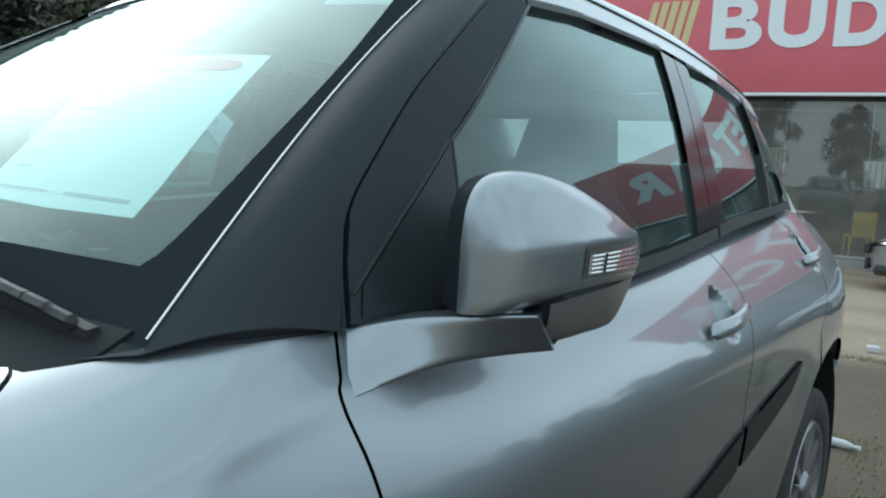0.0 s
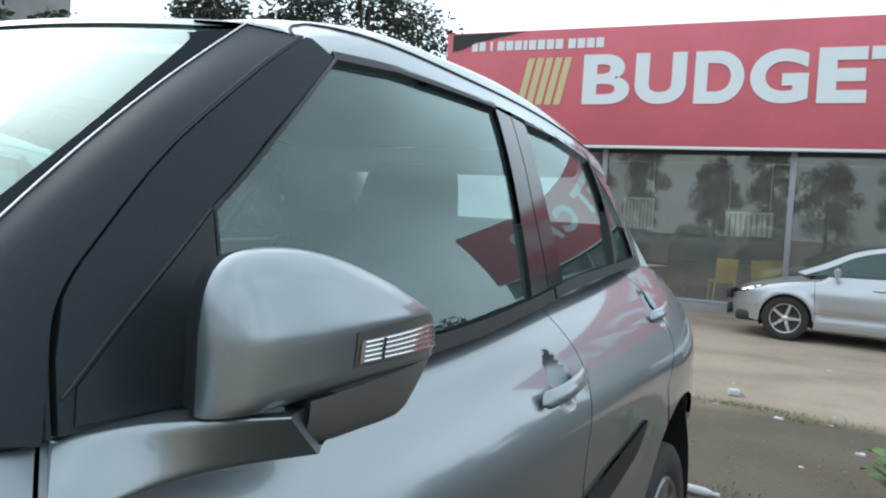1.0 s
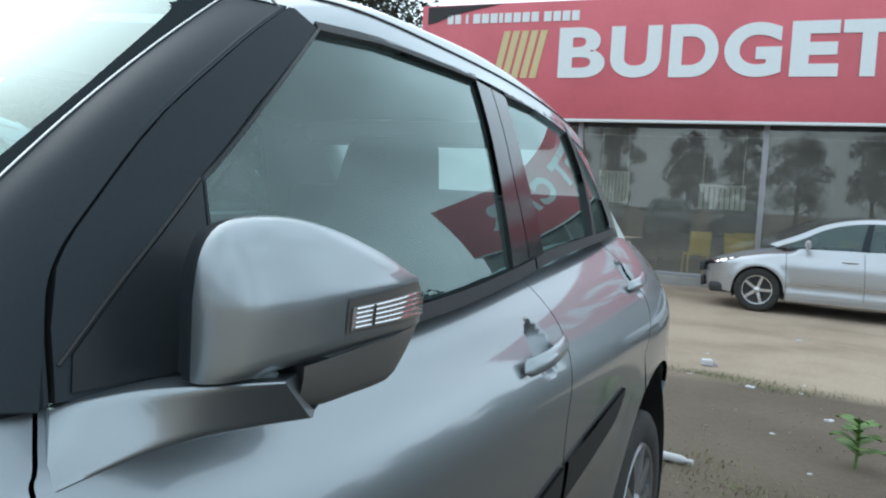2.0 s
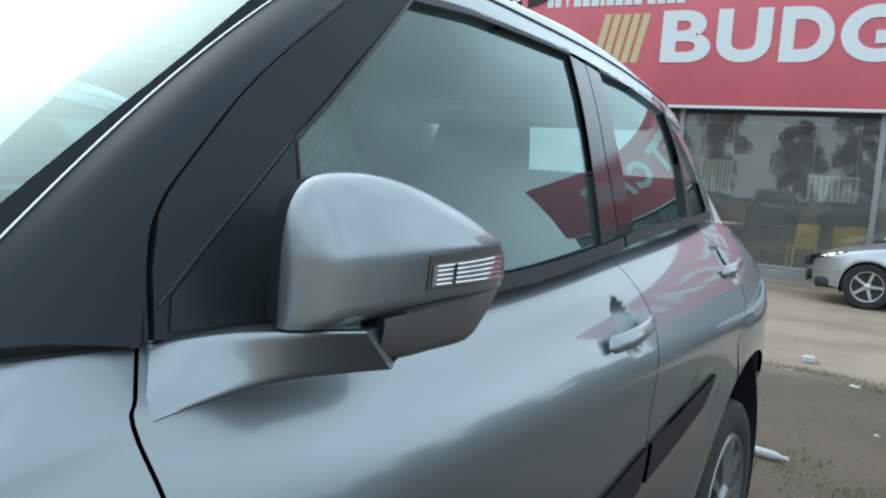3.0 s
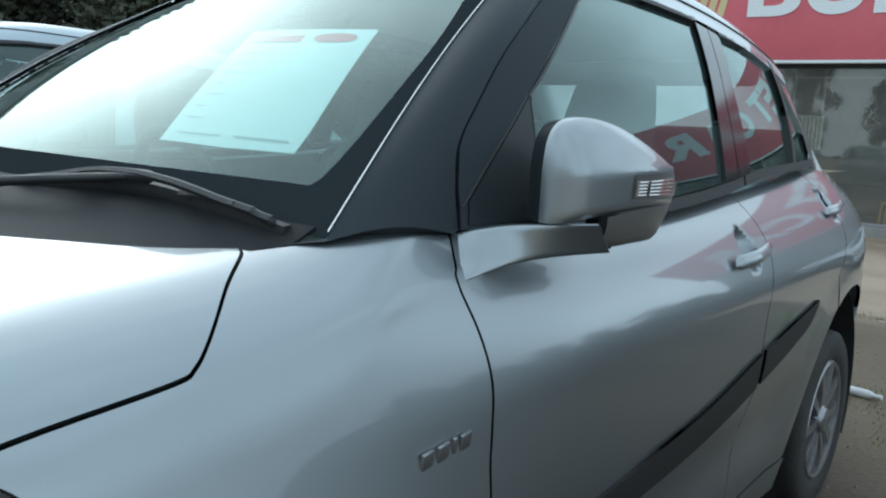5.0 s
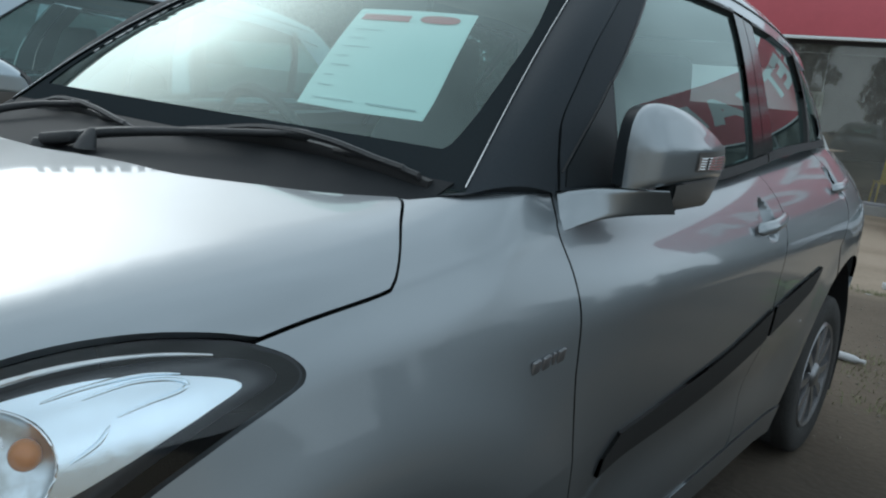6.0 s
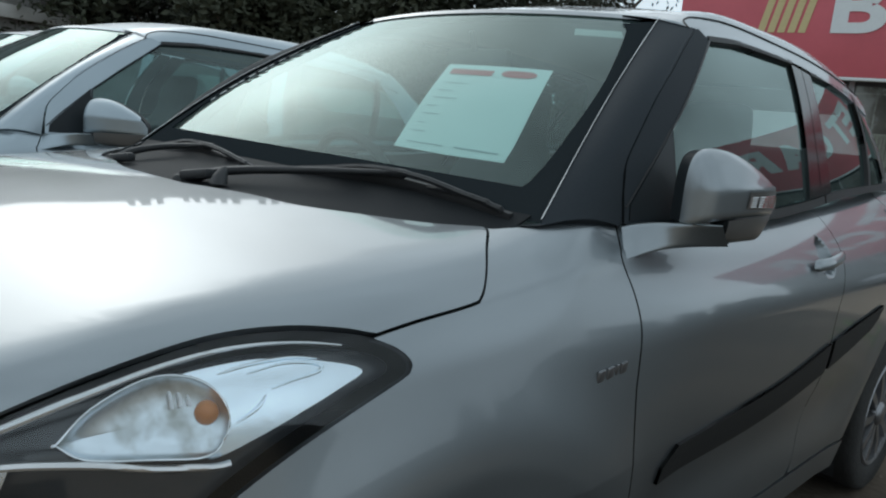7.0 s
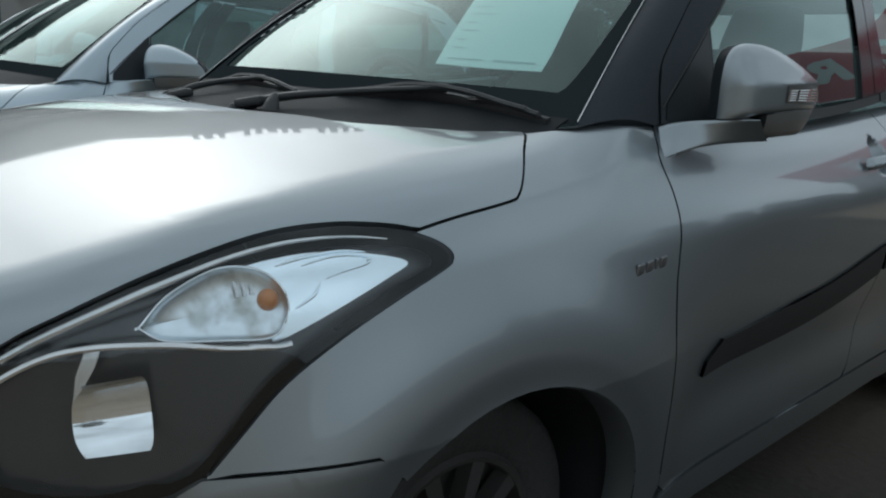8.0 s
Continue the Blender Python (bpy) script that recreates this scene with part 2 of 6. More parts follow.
def glasshouse(y, z):
    """Half width of the side windows' surface."""
    d = z - 1.03
    return 0.766 - 0.17 * d - 0.575 * d * np.abs(d) - 0.045 * (y - 1.2) - 0.05 * np.maximum(y - 1.5, 0)**2 - 0.35 * np.maximum(0.75 - y, 0)**2


def roof_top(x, y):
    return keyed(ROOF, y) - 0.035 * (x / 0.55)**2


def upper(x, y, z):
    x = np.abs(x)
    return smax(x - glasshouse(y, z), z - roof_top(x, y), 0.055)


def dome(y, a):
    """The point of roof and roof rail at y, under the angle a from the middle at belt height."""
    y, a = np.asarray(y, float), np.asarray(a, float)
    lo, hi = np.zeros_like(y), np.full_like(y, 1.2)
    for _ in range(30):
        mid = (lo + hi) / 2
        inside = upper(mid * np.cos(a), y, 1.0 + mid * np.sin(a)) < 0
        lo, hi = np.where(inside, mid, lo), np.where(inside, hi, mid)
    return np.stack((lo * np.cos(a), y, 1.0 + lo * np.sin(a)), -1)


def pane(y, z):
    y, z = np.asarray(y, float), np.asarray(z, float)
    return np.stack((glasshouse(y, z), y, z), -1)
def windscreen(u, v):
    """The windscreen: u from the right edge (-1) to the left (1), v from the cowl (0) to the roof (1)."""
    u, v = np.asarray(u, float), np.asarray(v, float)
    c = 1 - u * u
    x = u * (0.723 - 0.193 * v + 0.014 * np.sin(np.pi * v))
    y = 0.307 - 0.07 * c + v * 0.608 - 0.025 * np.sin(np.pi * v)
    z = 1.021 + 0.012 * c + v * (0.429 + 0.004 * c) + 0.012 * np.sin(np.pi * v)
    return np.stack((x, y, z), -1)


# ---- building helpers ----
def link_mesh(name, verts, faces, mat, parent=None, label="", normals=None, smooth_faces=True):
    me = bpy.data.meshes.new(name)
    me.from_pydata([tuple(map(float, v)) for v in verts], [], [tuple(map(int, f)) for f in faces])
    me.materials.append(mat)
    me.polygons.foreach_set("use_smooth", [smooth_faces] * len(me.polygons))
    if normals is not None:
        me.normals_split_custom_set_from_vertices([tuple(map(float, n)) for n in normals])
    me.update()
    ob = new(name, me)
    if parent is not None:
        ob.parent = parent
    if label:
        tagged(ob, label)
    return ob


def part(name, bm, mat, parent=None, label="", smooth_faces=False):
    me = bpy.data.meshes.new(name)
    bm.to_mesh(me)
    bm.free()
    me.materials.append(mat)
    me.polygons.foreach_set("use_smooth", [smooth_faces] * len(me.polygons))
    ob = new(name, me)
    if parent is not None:
        ob.parent = parent
    if label:
        tagged(ob, label)
    return ob


def empty(name, label, category, group="", m=None, kind=""):
    ob = new(name)
    ob.empty_display_size = 0.1
    if m is not None:
        ob.matrix_basis = m
    return tagged(ob, label, category, group, kind)


def surface(P, a, b):
    """Points and unit normals of a parametric surface."""
    e = 1e-4
    p = P(a, b)
    n = np.cross(P(a + e, b) - p, P(a, b + e) - p)
    n /= np.maximum(np.linalg.norm(n, axis=1, keepdims=True), 1e-12)
    return p, n


def patch(name, outline, P, step, mat, parent=None, out=(1, 0, 0), lift=0.0, rim=0.012, label="", mirror=1, exact=True):
    """A panel: the part of the surface P(a, b) inside a closed outline, with folded edges of depth rim."""
    bm = bmesh.new()
    vs, last = [], None
    for q in outline:
        if last is None or abs(q[0] - last[0]) + abs(q[1] - last[1]) > 1e-5:
            vs.append(bm.verts.new((q[0], q[1], 0)))
            last = q
    bm.faces.new(vs).normal_update()
    bmesh.ops.triangulate(bm, faces=bm.faces[:])
    sa, sb = step
    for k, s in ((0, sa), (1, sb)):
        lo, hi = min(q[k] for q in outline), max(q[k] for q in outline)
        t = math.floor(lo / s) * s + s * 0.503
        while t < hi:
            if t > lo:
                co, no = [0, 0, 0], [0, 0, 0]
                co[k], no[k] = t, 1
                bmesh.ops.bisect_plane(bm, geom=bm.verts[:] + bm.edges[:] + bm.faces[:], plane_co=co, plane_no=no, dist=1e-6)
            t += s
    bmesh.ops.remove_doubles(bm, verts=bm.verts[:], dist=2e-5)
    bm.verts.index_update()
    ab = np.array([v.co[:2] for v in bm.verts])
    faces = [[v.index for v in f.verts] for f in bm.faces]
    border = [(e.verts[0].index, e.verts[1].index) for e in bm.edges if len(e.link_faces) == 1]
    bm.free()
    p, n = surface(P, ab[:, 0], ab[:, 1])
    if np.dot(n.mean(0), np.array(out, float)) < 0:
        n = -n
    p = p + n * lift
    faces = [f if np.dot(np.cross(p[f[1]] - p[f[0]], p[f[2]] - p[f[1]]) + np.cross(p[f[2]] - p[f[1]], p[f[-1]] - p[f[2]]), n[f[0]]) >= 0 else f[::-1] for f in faces]
    verts, norms, faces = list(p), list(n), list(faces)
    if rim > 0:
        ring = {}
        mid = p.mean(0)
        for e in border:
            for i in e:
                if i not in ring:
                    o = p[i] - mid
                    o = o - n[i] * np.dot(o, n[i])
                    o /= max(np.linalg.norm(o), 1e-9)
                    ring[i] = len(verts)
                    verts += [p[i].copy(), p[i] - n[i] * rim]
                    norms += [o, o]
        faces += [[ring[a], ring[b], ring[b] + 1, ring[a] + 1] for a, b in border]
    verts, norms = np.array(verts), np.array(norms)
    if mirror < 0:
        verts, norms = verts * (-1, 1, 1), norms * (-1, 1, 1)
        faces = [f[::-1] for f in faces]
    return link_mesh(name, verts, faces, mat, parent, label, norms if exact else None)


def loft(name, rows, mat, parent=None, label="", closed=False, caps=False, thick=0.0, mirror=1):
    """A skin over rows of equally many points."""
    n = len(rows[0])
    verts = [np.array(q, float) * (mirror, 1, 1) for r in rows for q in r]
    faces = []
    for i in range(len(rows) - 1):
        for j in range(n if closed else n - 1):
            k = (j + 1) % n
            faces.append([i * n + j, i * n + k, (i + 1) * n + k, (i + 1) * n + j])
    if caps:
        faces += [list(range(n))[::-1], list(range((len(rows) - 1) * n, len(rows) * n))]
    ob = link_mesh(name, verts, faces, mat, parent, label)
    bm = bmesh.new()
    bm.from_mesh(ob.data)
    bmesh.ops.recalc_face_normals(bm, faces=bm.faces[:])
    if thick:
        bmesh.ops.solidify(bm, geom=bm.faces[:], thickness=thick)
    bm.to_mesh(ob.data)
    bm.free()
    ob.data.set_sharp_from_angle(angle=radians(45))
    return ob


def tube(name, pts, radius, mat, parent=None, label="", sides=8, mirror=1):
    """A rod along a curve; radius may be one number or one a point."""
    p = [np.array(q, float) for q in pts]
    rows = []
    for i, q in enumerate(p):
        d = p[min(i + 1, len(p) - 1)] - p[max(i - 1, 0)]
        d /= max(np.linalg.norm(d), 1e-9)
        a = np.cross(d, (0, 0, 1) if abs(d[2]) < 0.9 else (1, 0, 0))
        a /= np.linalg.norm(a)
        b = np.cross(d, a)
        r = radius[i] if isinstance(radius, (list, tuple)) else radius
        rows.append([q + r * (a * math.cos(t) + b * math.sin(t)) for t in np.linspace(0, 2 * math.pi, sides, endpoint=False)])
    return loft(name, rows, mat, parent, label, closed=True, caps=True, mirror=mirror)


def box(name, size, at, mat, parent=None, label="", bevel=0.01, turn=(0, 0, 0), seg=2):
    bm = bmesh.new()
    bmesh.ops.create_cube(bm, size=1, matrix=Matrix.Diagonal((*size, 1)))
    if bevel:
        bmesh.ops.bevel(bm, geom=bm.edges[:], offset=min(bevel, min(size) * 0.45), segments=seg, affect="EDGES", profile=0.5)
    bmesh.ops.transform(bm, matrix=pose(*at, *turn), verts=bm.verts[:])
    ob = part(name, bm, mat, parent, label, True)
    ob.data.set_sharp_from_angle(angle=radians(35))
    return ob


def lathe(name, profile, mat, m, parent=None, label="", n=40):
    """A turned form: profile of (radius, along) pairs round the x axis."""
    rows = []
    for r, x in profile:
        rows.append([m @ Vector((x, r * math.cos(t), r * math.sin(t))) for t in np.linspace(0, 2 * math.pi, n, endpoint=False)])
    return loft(name, rows, mat, parent, label, closed=True)


def wheel(parent, x, y, z, r, rim_r, spokes, side_sign, mat=RIM):
    """A wheel with tyre, dished rim, spokes and hub; its face looks along +x or -x."""
    m = pose(x, y, z, 0, 0, 0 if side_sign > 0 else 180)
    tyre = lathe("tyre", [(rim_r, -0.16), (r * 0.93, -0.165), (r, -0.14), (r, -0.03), (r * 0.985, -0.012), (r * 0.93, -0.001), (rim_r + 0.02, 0.0), (rim_r, -0.012)], TYRE, m, parent)
    lathe("rim", [(rim_r + 0.002, -0.012), (rim_r - 0.006, -0.002), (rim_r - 0.016, -0.006), (rim_r - 0.022, -0.05), (0.05, -0.07), (0.0, -0.07)], PLASTIC if spokes == 5 else mat, m, tyre)
    if spokes == 5:
        lathe("rim_edge", [(rim_r + 0.003, -0.014), (rim_r - 0.004, 0.0), (rim_r - 0.016, -0.002), (rim_r - 0.018, -0.03)], mat, m, tyre)
    for k in range(spokes):
        a = 2 * math.pi * k / spokes
        w0, w1 = (0.030, 0.022) if spokes == 5 else (0.013, 0.020)
        rows = []
        for rr, w, d in ((0.035, w0, -0.012), (rim_r * 0.55, (w0 + w1) / 2, -0.006), (rim_r - 0.014, w1, -0.008)):
            rows.append([m @ Vector((xx, rr * math.cos(a) - s * math.sin(a), rr * math.sin(a) + s * math.cos(a))) for s, xx in ((-w, d - 0.03), (-w * 0.8, d), (w * 0.8, d), (w, d - 0.03))])
        loft("spoke", rows, mat, tyre, closed=True, caps=True)
    lathe("hub_cap", [(0.045, -0.03), (0.045, -0.008), (0.035, 0.002), (0.0, 0.004)], mat, m, tyre, n=20)
    return tyre


# ---- the silver saloon and its sisters ----
def ang(y, z):
    """The polar angle of a point of the flank."""
    return float(np.arctan2(z - 0.55, side(np.array(y), np.array(z))))


def sunk(pts, depth):
    """Points under the front body's surface, for pairs of y and angle."""
    q = np.array(pts, float)
    p, n = surface(polar, q[:, 0], q[:, 1])
    return list(p - n * np.sign(n[:, :1]) * depth)


def arch(wy, r, a0, a1, n=18, cz=0.285):
    return [(wy + r * math.cos(radians(t)), cz + r * math.sin(radians(t))) for t in np.linspace(a0, a1, n)]


GAP = [(0.226, 0.602), (0.216, 0.587), (0.169, 0.540), (0.119, 0.479), (0.091, 0.449), (0.067, 0.439), (-0.039, 0.426), (-0.113, 0.414)]
LAMP_TOP = [(-0.146, 0.426), (-0.209, 0.441), (-0.280, 0.446), (-0.349, 0.437), (-0.444, 0.411), (-0.528, 0.378), (-0.580, 0.352), (-0.66, 0.285)]
LAMP_LOW = [(-0.685, 0.19), (-0.62, 0.095), (-0.53, 0.072), (-0.447, 0.092), (-0.414, 0.112), (-0.364, 0.175), (-0.315, 0.229), (-0.241, 0.278), (-0.159, 0.318), (-0.082, 0.350), (-0.067, 0.361), (-0.066, 0.375), (-0.083, 0.395)]
SEAM = [(0.468, 1.025), (0.449, 0.990), (0.440, 0.972), (0.453, 0.913), (0.460, 0.855), (0.455, 0.790), (0.453, 0.728), (0.470, 0.50), (0.50, 0.33)]
DOOR_GAP = [(1.505, 0.33), (1.518, 0.50), (1.520, 0.65), (1.515, 0.755), (1.530, 0.823), (1.566, 0.92), (1.572, 0.985), (1.545, 1.064)]
BELT = [(0.46, 1.024), (0.80, 1.026), (1.152, 1.034), (1.44, 1.056), (1.654, 1.078), (2.29, 1.104), (2.6, 1.112)]
LINE_2 = [(0.468, 1.027), (0.471, 1.084), (0.483, 1.128), (0.522, 1.175), (0.621, 1.263), (0.782, 1.363), (0.910, 1.430)]


def belt(y):
    return float(keyed(BELT, y))


def build_car(root, paint, pillar, step, hero):
    """The car round its own origin, between the front wheels; nose towards -y."""
    g = 0.0028
    st, sp = (step, step), (step, step)
    fine_st = (0.009, 0.009) if hero else st
    # hood, one panel over the whole nose
    half = spline(GAP, 4)[:-1] + [(y, a + 0.006) for y, a in spline([GAP[-1]] + LAMP_TOP, 4)] + [(-0.70, 0.24)]
    nose = [(-0.722, 0.45), (-0.735, 0.8), (-0.742, 1.2)]
    rear = [(-0.018, 1.45), (-0.012, 1.276), (0.030, 1.01), (0.053, 0.838), (0.140, 0.684), (0.212, 0.617)]
    left = [(y, a + g) for y, a in half] + spline([(-0.70, 0.24)] + nose, 4)[1:]
    outline = left + [(-0.744, math.pi / 2)] + [(y, math.pi - a) for y, a in left[::-1]]
    outline += [(y, math.pi - a) for y, a in spline(rear[::-1], 4)] + [(-0.02, math.pi / 2)] + spline(rear, 4)
    bonnet = patch("hood", outline, polar, (step, step * 1.3), paint, root, (0, -0.2, 1))
    for s in (1, -1):
        # front fender
        low = [(y - 0.0045, ang(y, z)) for y, z in spline(SEAM, 4)[8:]]
        top = spline([(0.229, 0.592), (0.304, 0.575), (0.372, 0.556), (0.462, 0.553)], 4)
        seam_top = [(y - 0.0045, ang(y, z)) for y, z in spline(SEAM, 4)[1:8]]
        wheel_arch = [(y, ang(y, z)) for y, z in arch(0.058, 0.352, -8, 128, 22, 0.300)]
        lampedge = [(y + 0.005, a - 0.002) for y, a in spline(LAMP_LOW[4:] + [GAP[-1]], 4)]
        pts = top + seam_top + low + [(0.43, ang(0.43, 0.22))] + wheel_arch + [(-0.207, 0.091), (-0.326, 0.103), (-0.408, 0.115)] + lampedge + [(y, a - g) for y, a in spline(GAP, 4)[::-1][1:]]
        fender = patch("front_fender", pts, polar, fine_st, paint, root, (1, 0, 0), mirror=s)
        loft("arch_lip", [[polar(y, ang(y, z)) + (0.0, 0, 0) for y, z in arch(0.058, 0.353, -8, 128, 30, 0.300)],
                          [polar(y, ang(y, z)) - (0.010, 0, 0) for y, z in arch(0.058, 0.346, -8, 128, 30, 0.300)],
                          [polar(y, ang(y, z)) - (0.060, 0, 0) for y, z in arch(0.058, 0.344, -8, 128, 30, 0.300)]], paint, fender, mirror=s)
        loft("wheel_well", [[(xx, y, z) for y, z in arch(0.058, 0.368, -25, 205, 24, 0.300)] for xx in (0.79, 0.60, 0.50)] + [[(0.50, WHEEL_F, 0.28)] * 24], PLASTIC, root, mirror=s)
        loft("wheel_well", [[(xx, y, z) for y, z in arch(WHEEL_R, 0.42, -25, 205, 24, 0.32)] for xx in (0.77, 0.60, 0.50)] + [[(0.50, WHEEL_R, 0.28)] * 24], PLASTIC, root, mirror=s)
        # front bumper
        up = [(-0.158, ang(-0.158, 0.602)), (-0.207, 0.085), (-0.326, 0.097), (-0.414, 0.108), (-0.447, 0.087), (-0.53, 0.066), (-0.625, 0.090), (-0.692, 0.188), (-0.705, 0.236), (-0.728, 0.45), (-0.741, 0.8), (-0.748, 1.2), (-0.75, math.pi / 2)]
        fr = [(y, ang(y, z)) for y, z in arch(0.058, 0.352, 128, 186, 10, 0.300)][1:]
        patch("front_bumper", up + [(-0.793, math.pi / 2), (-0.793, -0.42), (-0.37, -0.42)] + fr[::-1], polar, (step * 1.5, step * 2), paint, root, (0.5, -0.8, 0), mirror=s)
        # headlamp
        lamp_line = spline([GAP[-1]] + LAMP_TOP + LAMP_LOW, 3, True)
        lamp = patch("headlamp", lamp_line, polar, sp, LAMP_BLACK, root, (1, 0, 0), -0.048, 0.05, "clear headlamp in a black housing", mirror=s)
        if hero:
            bright = spline([(-0.345, 0.412), (-0.309, 0.418), (-0.247, 0.417), (-0.176, 0.398), (-0.122, 0.372), (-0.155, 0.351), (-0.238, 0.314), (-0.308, 0.288), (-0.318, 0.296), (-0.301, 0.317), (-0.295, 0.348), (-0.306, 0.384), (-0.325, 0.404)], 4, True)
            patch("reflector", bright, polar, sp, REFLECTOR, lamp, (1, 0, 0), -0.020, 0.02, "pale blue chromed reflector", mirror=s)
            for ridge in ([(-0.268, 0.398), (-0.225, 0.404), (-0.190, 0.398), (-0.176, 0.388), (-0.186, 0.381), (-0.215, 0.376), (-0.243, 0.369)], [(-0.300, 0.405), (-0.262, 0.411), (-0.215, 0.411), (-0.180, 0.402)], [(-0.286, 0.330), (-0.262, 0.345), (-0.250, 0.362)]):
                line = sunk(spline(ridge, 5), 0.0195)
                tube("reflector_ridge", line, [0.0008 + 0.0016 * math.sin(math.pi * k / (len(line) - 1)) for k in range(len(line))], REFLECTOR, lamp, sides=6, mirror=s)
            trim = spline([(-0.66, 0.235), (-0.60, 0.295), (-0.554, 0.325), (-0.508, 0.330), (-0.441, 0.316), (-0.373, 0.294), (-0.318, 0.283), (-0.300, 0.283)], 5)
            tube("chrome_trim", sunk(trim, 0.003), 0.0044, DULL_CHROME, lamp, mirror=s)
            edge = spline([(-0.15, 0.412), (-0.21, 0.428), (-0.28, 0.434), (-0.34, 0.428), (-0.40, 0.413), (-0.48, 0.386), (-0.57, 0.347), (-0.64, 0.29)], 5)
            tube("chrome_edge", sunk(edge, 0.007), [0.0014 + 0.0034 * min(k / 22, 1) for k in range(len(edge))], DULL_CHROME, lamp, mirror=s)
            # upper bowl with its amber bulb, lower bowl with the main beam
            bowl_line = [(-0.459, 0.346), (-0.459, 0.346), (-0.427, 0.384), (-0.375, 0.410), (-0.338, 0.407), (-0.311, 0.384), (-0.298, 0.348), (-0.304, 0.317), (-0.323, 0.297), (-0.372, 0.305), (-0.435, 0.321)]
            beam_line = [(-0.530, 0.272), (-0.500, 0.275), (-0.469, 0.264), (-0.460, 0.238), (-0.459, 0.205), (-0.463, 0.167), (-0.495, 0.164), (-0.529, 0.172), (-0.534, 0.22)]
            for edge_line, depth, mat, nm in ((bowl_line, 0.022, BOWL, "turn_bowl"), (beam_line, 0.016, CHROME, "beam_bowl")):
                ring0 = spline(edge_line, 4, True)
                mid = sum(ring0) / len(ring0)
                rows = []
                for q in (1.0, 0.97, 0.9, 0.8, 0.68, 0.55, 0.42, 0.3, 0.18, 0.06, 0.002):
                    rows.append(sunk([mid + (p - mid) * q for p in ring0], 0.006 + depth * math.sqrt(1 - q * q)))
                if nm == "beam_bowl":
                    rows = []
                    for t in np.linspace(-1, 1, 17):
                        left, right = 0.013 * abs(t)**3 + 0.004 * max(t, 0), 0.004 * abs(t)**8
                        rows.append(sunk([(y, 0.219 + 0.056 * t) for y in np.linspace(-0.536 + left, -0.458 - right, 12)], 0.008 + depth * (1 - t * t)))
                bowl = loft(nm, rows, mat, lamp, closed=nm == "turn_bowl", mirror=s)
                if nm == "turn_bowl":
                    tube("bowl_rim", sunk(ring0 + ring0[:1], 0.004), 0.0013, CHROME, bowl, sides=6, mirror=s)
                if nm == "turn_bowl":
                    bm = bmesh.new()
                    bmesh.ops.create_uvsphere(bm, u_segments=16, v_segments=10, radius=0.0122)
                    q = sunk([(-0.318, 0.353)], 0.018)[0]
                    bmesh.ops.transform(bm, matrix=Matrix.Translation((q[0] * s, q[1], q[2])) @ Matrix.Diagonal((1.1, 1.1, 1.15, 1)), verts=bm.verts[:])
                    part("bulb", bm, AMBER, bowl, "amber turn bulb", True)
                    for ky in (-0.352, -0.343, -0.334):
                        tube("flute", sunk([(ky, a) for a in np.linspace(0.366, 0.396, 5)], 0.024), 0.0035, DULL_CHROME, bowl, sides=6, mirror=s)
                else:
                    patch("beam_shield", [(-0.529, 0.252), (-0.517, 0.273), (-0.505, 0.300), (-0.4976, 0.327), (-0.512, 0.329), (-0.524, 0.290)], polar, (0.02, 0.02), DULL_CHROME, bowl, (1, 0, 0), -0.010, 0.004, mirror=s)
            patch("lens", lamp_line, polar, sp, LENS, lamp, (1, 0, 0), 0.0, 0.0, "clear lens", mirror=s).visible_shadow = False
        # doors
        door_line = spline(SEAM, 4) + [(0.54, 0.30), (1.49, 0.30)] + spline(DOOR_GAP, 4) + [(y, belt(y)) for y in np.linspace(1.50, 0.50, 22)]
        door = patch("front_door", [(y, z) for y, z in door_line], flank, fine_st, paint, root, (1, 0, 0), mirror=s)
        rear_edge = spline([(2.30, 1.108), (2.335, 1.0), (2.31, 0.90), (2.20, 0.80)], 4)
        rear_line = [(y + 0.004, z) for y, z in spline(DOOR_GAP, 4)[::-1]] + [(1.515, 0.30), (1.99, 0.30)] + [(y, z) for y, z in arch(WHEEL_R, 0.43, 180, 118, 12, 0.32)] + rear_edge[::-1] + [(y, belt(y)) for y in np.linspace(2.26, 1.60, 16)]
        door_2 = patch("rear_door", rear_line, flank, fine_st, paint, root, (1, 0, 0), mirror=s)
        quarter = [(2.306, 1.108)] + [(y + 0.006, z) for y, z in rear_edge[1:]] + [(y, z) for y, z in arch(WHEEL_R, 0.425, 116, -10, 22, 0.32)] + [(2.86, 0.26), (3.215, 0.30), (3.215, 0.98), (3.0, 1.04), (2.7, 1.085)]
        patch("rear_quarter", quarter, flank, (step * 1.5, step * 1.5), paint, root, (1, 0, 0), mirror=s)
        sill = [(0.45, 0.295), (1.98, 0.295), (1.98, 0.20), (0.45, 0.20)]
        patch("sill", sill, flank, (0.1, 0.03), paint, root, (1, 0, 0), 0.004, 0.05, mirror=s)
        # body-side strip in two lengths
        for y0, y1, own in ((0.57, 1.508, door), (1.535, 1.975, door_2)):
            ys = np.linspace(y0 + (0.03 if y0 < 1 else 0), y1, 14)
            low_z = [(y, float(keyed([(0.57, 0.536), (0.8, 0.540), (1.02, 0.546), (1.24, 0.566), (1.56, 0.624), (1.80, 0.672), (1.92, 0.705), (1.975, 0.745)], y))) for y in ys]
            hi_z = [(y, float(keyed([(0.65, 0.605), (0.954, 0.624), (1.20, 0.645), (1.53, 0.699), (1.976, 0.757)], y))) for y in ys[::-1]]
            if y0 < 1:
                hi_z = [q for q in hi_z if q[0] > 0.67] + [(0.652, 0.608), (0.60, 0.572)]
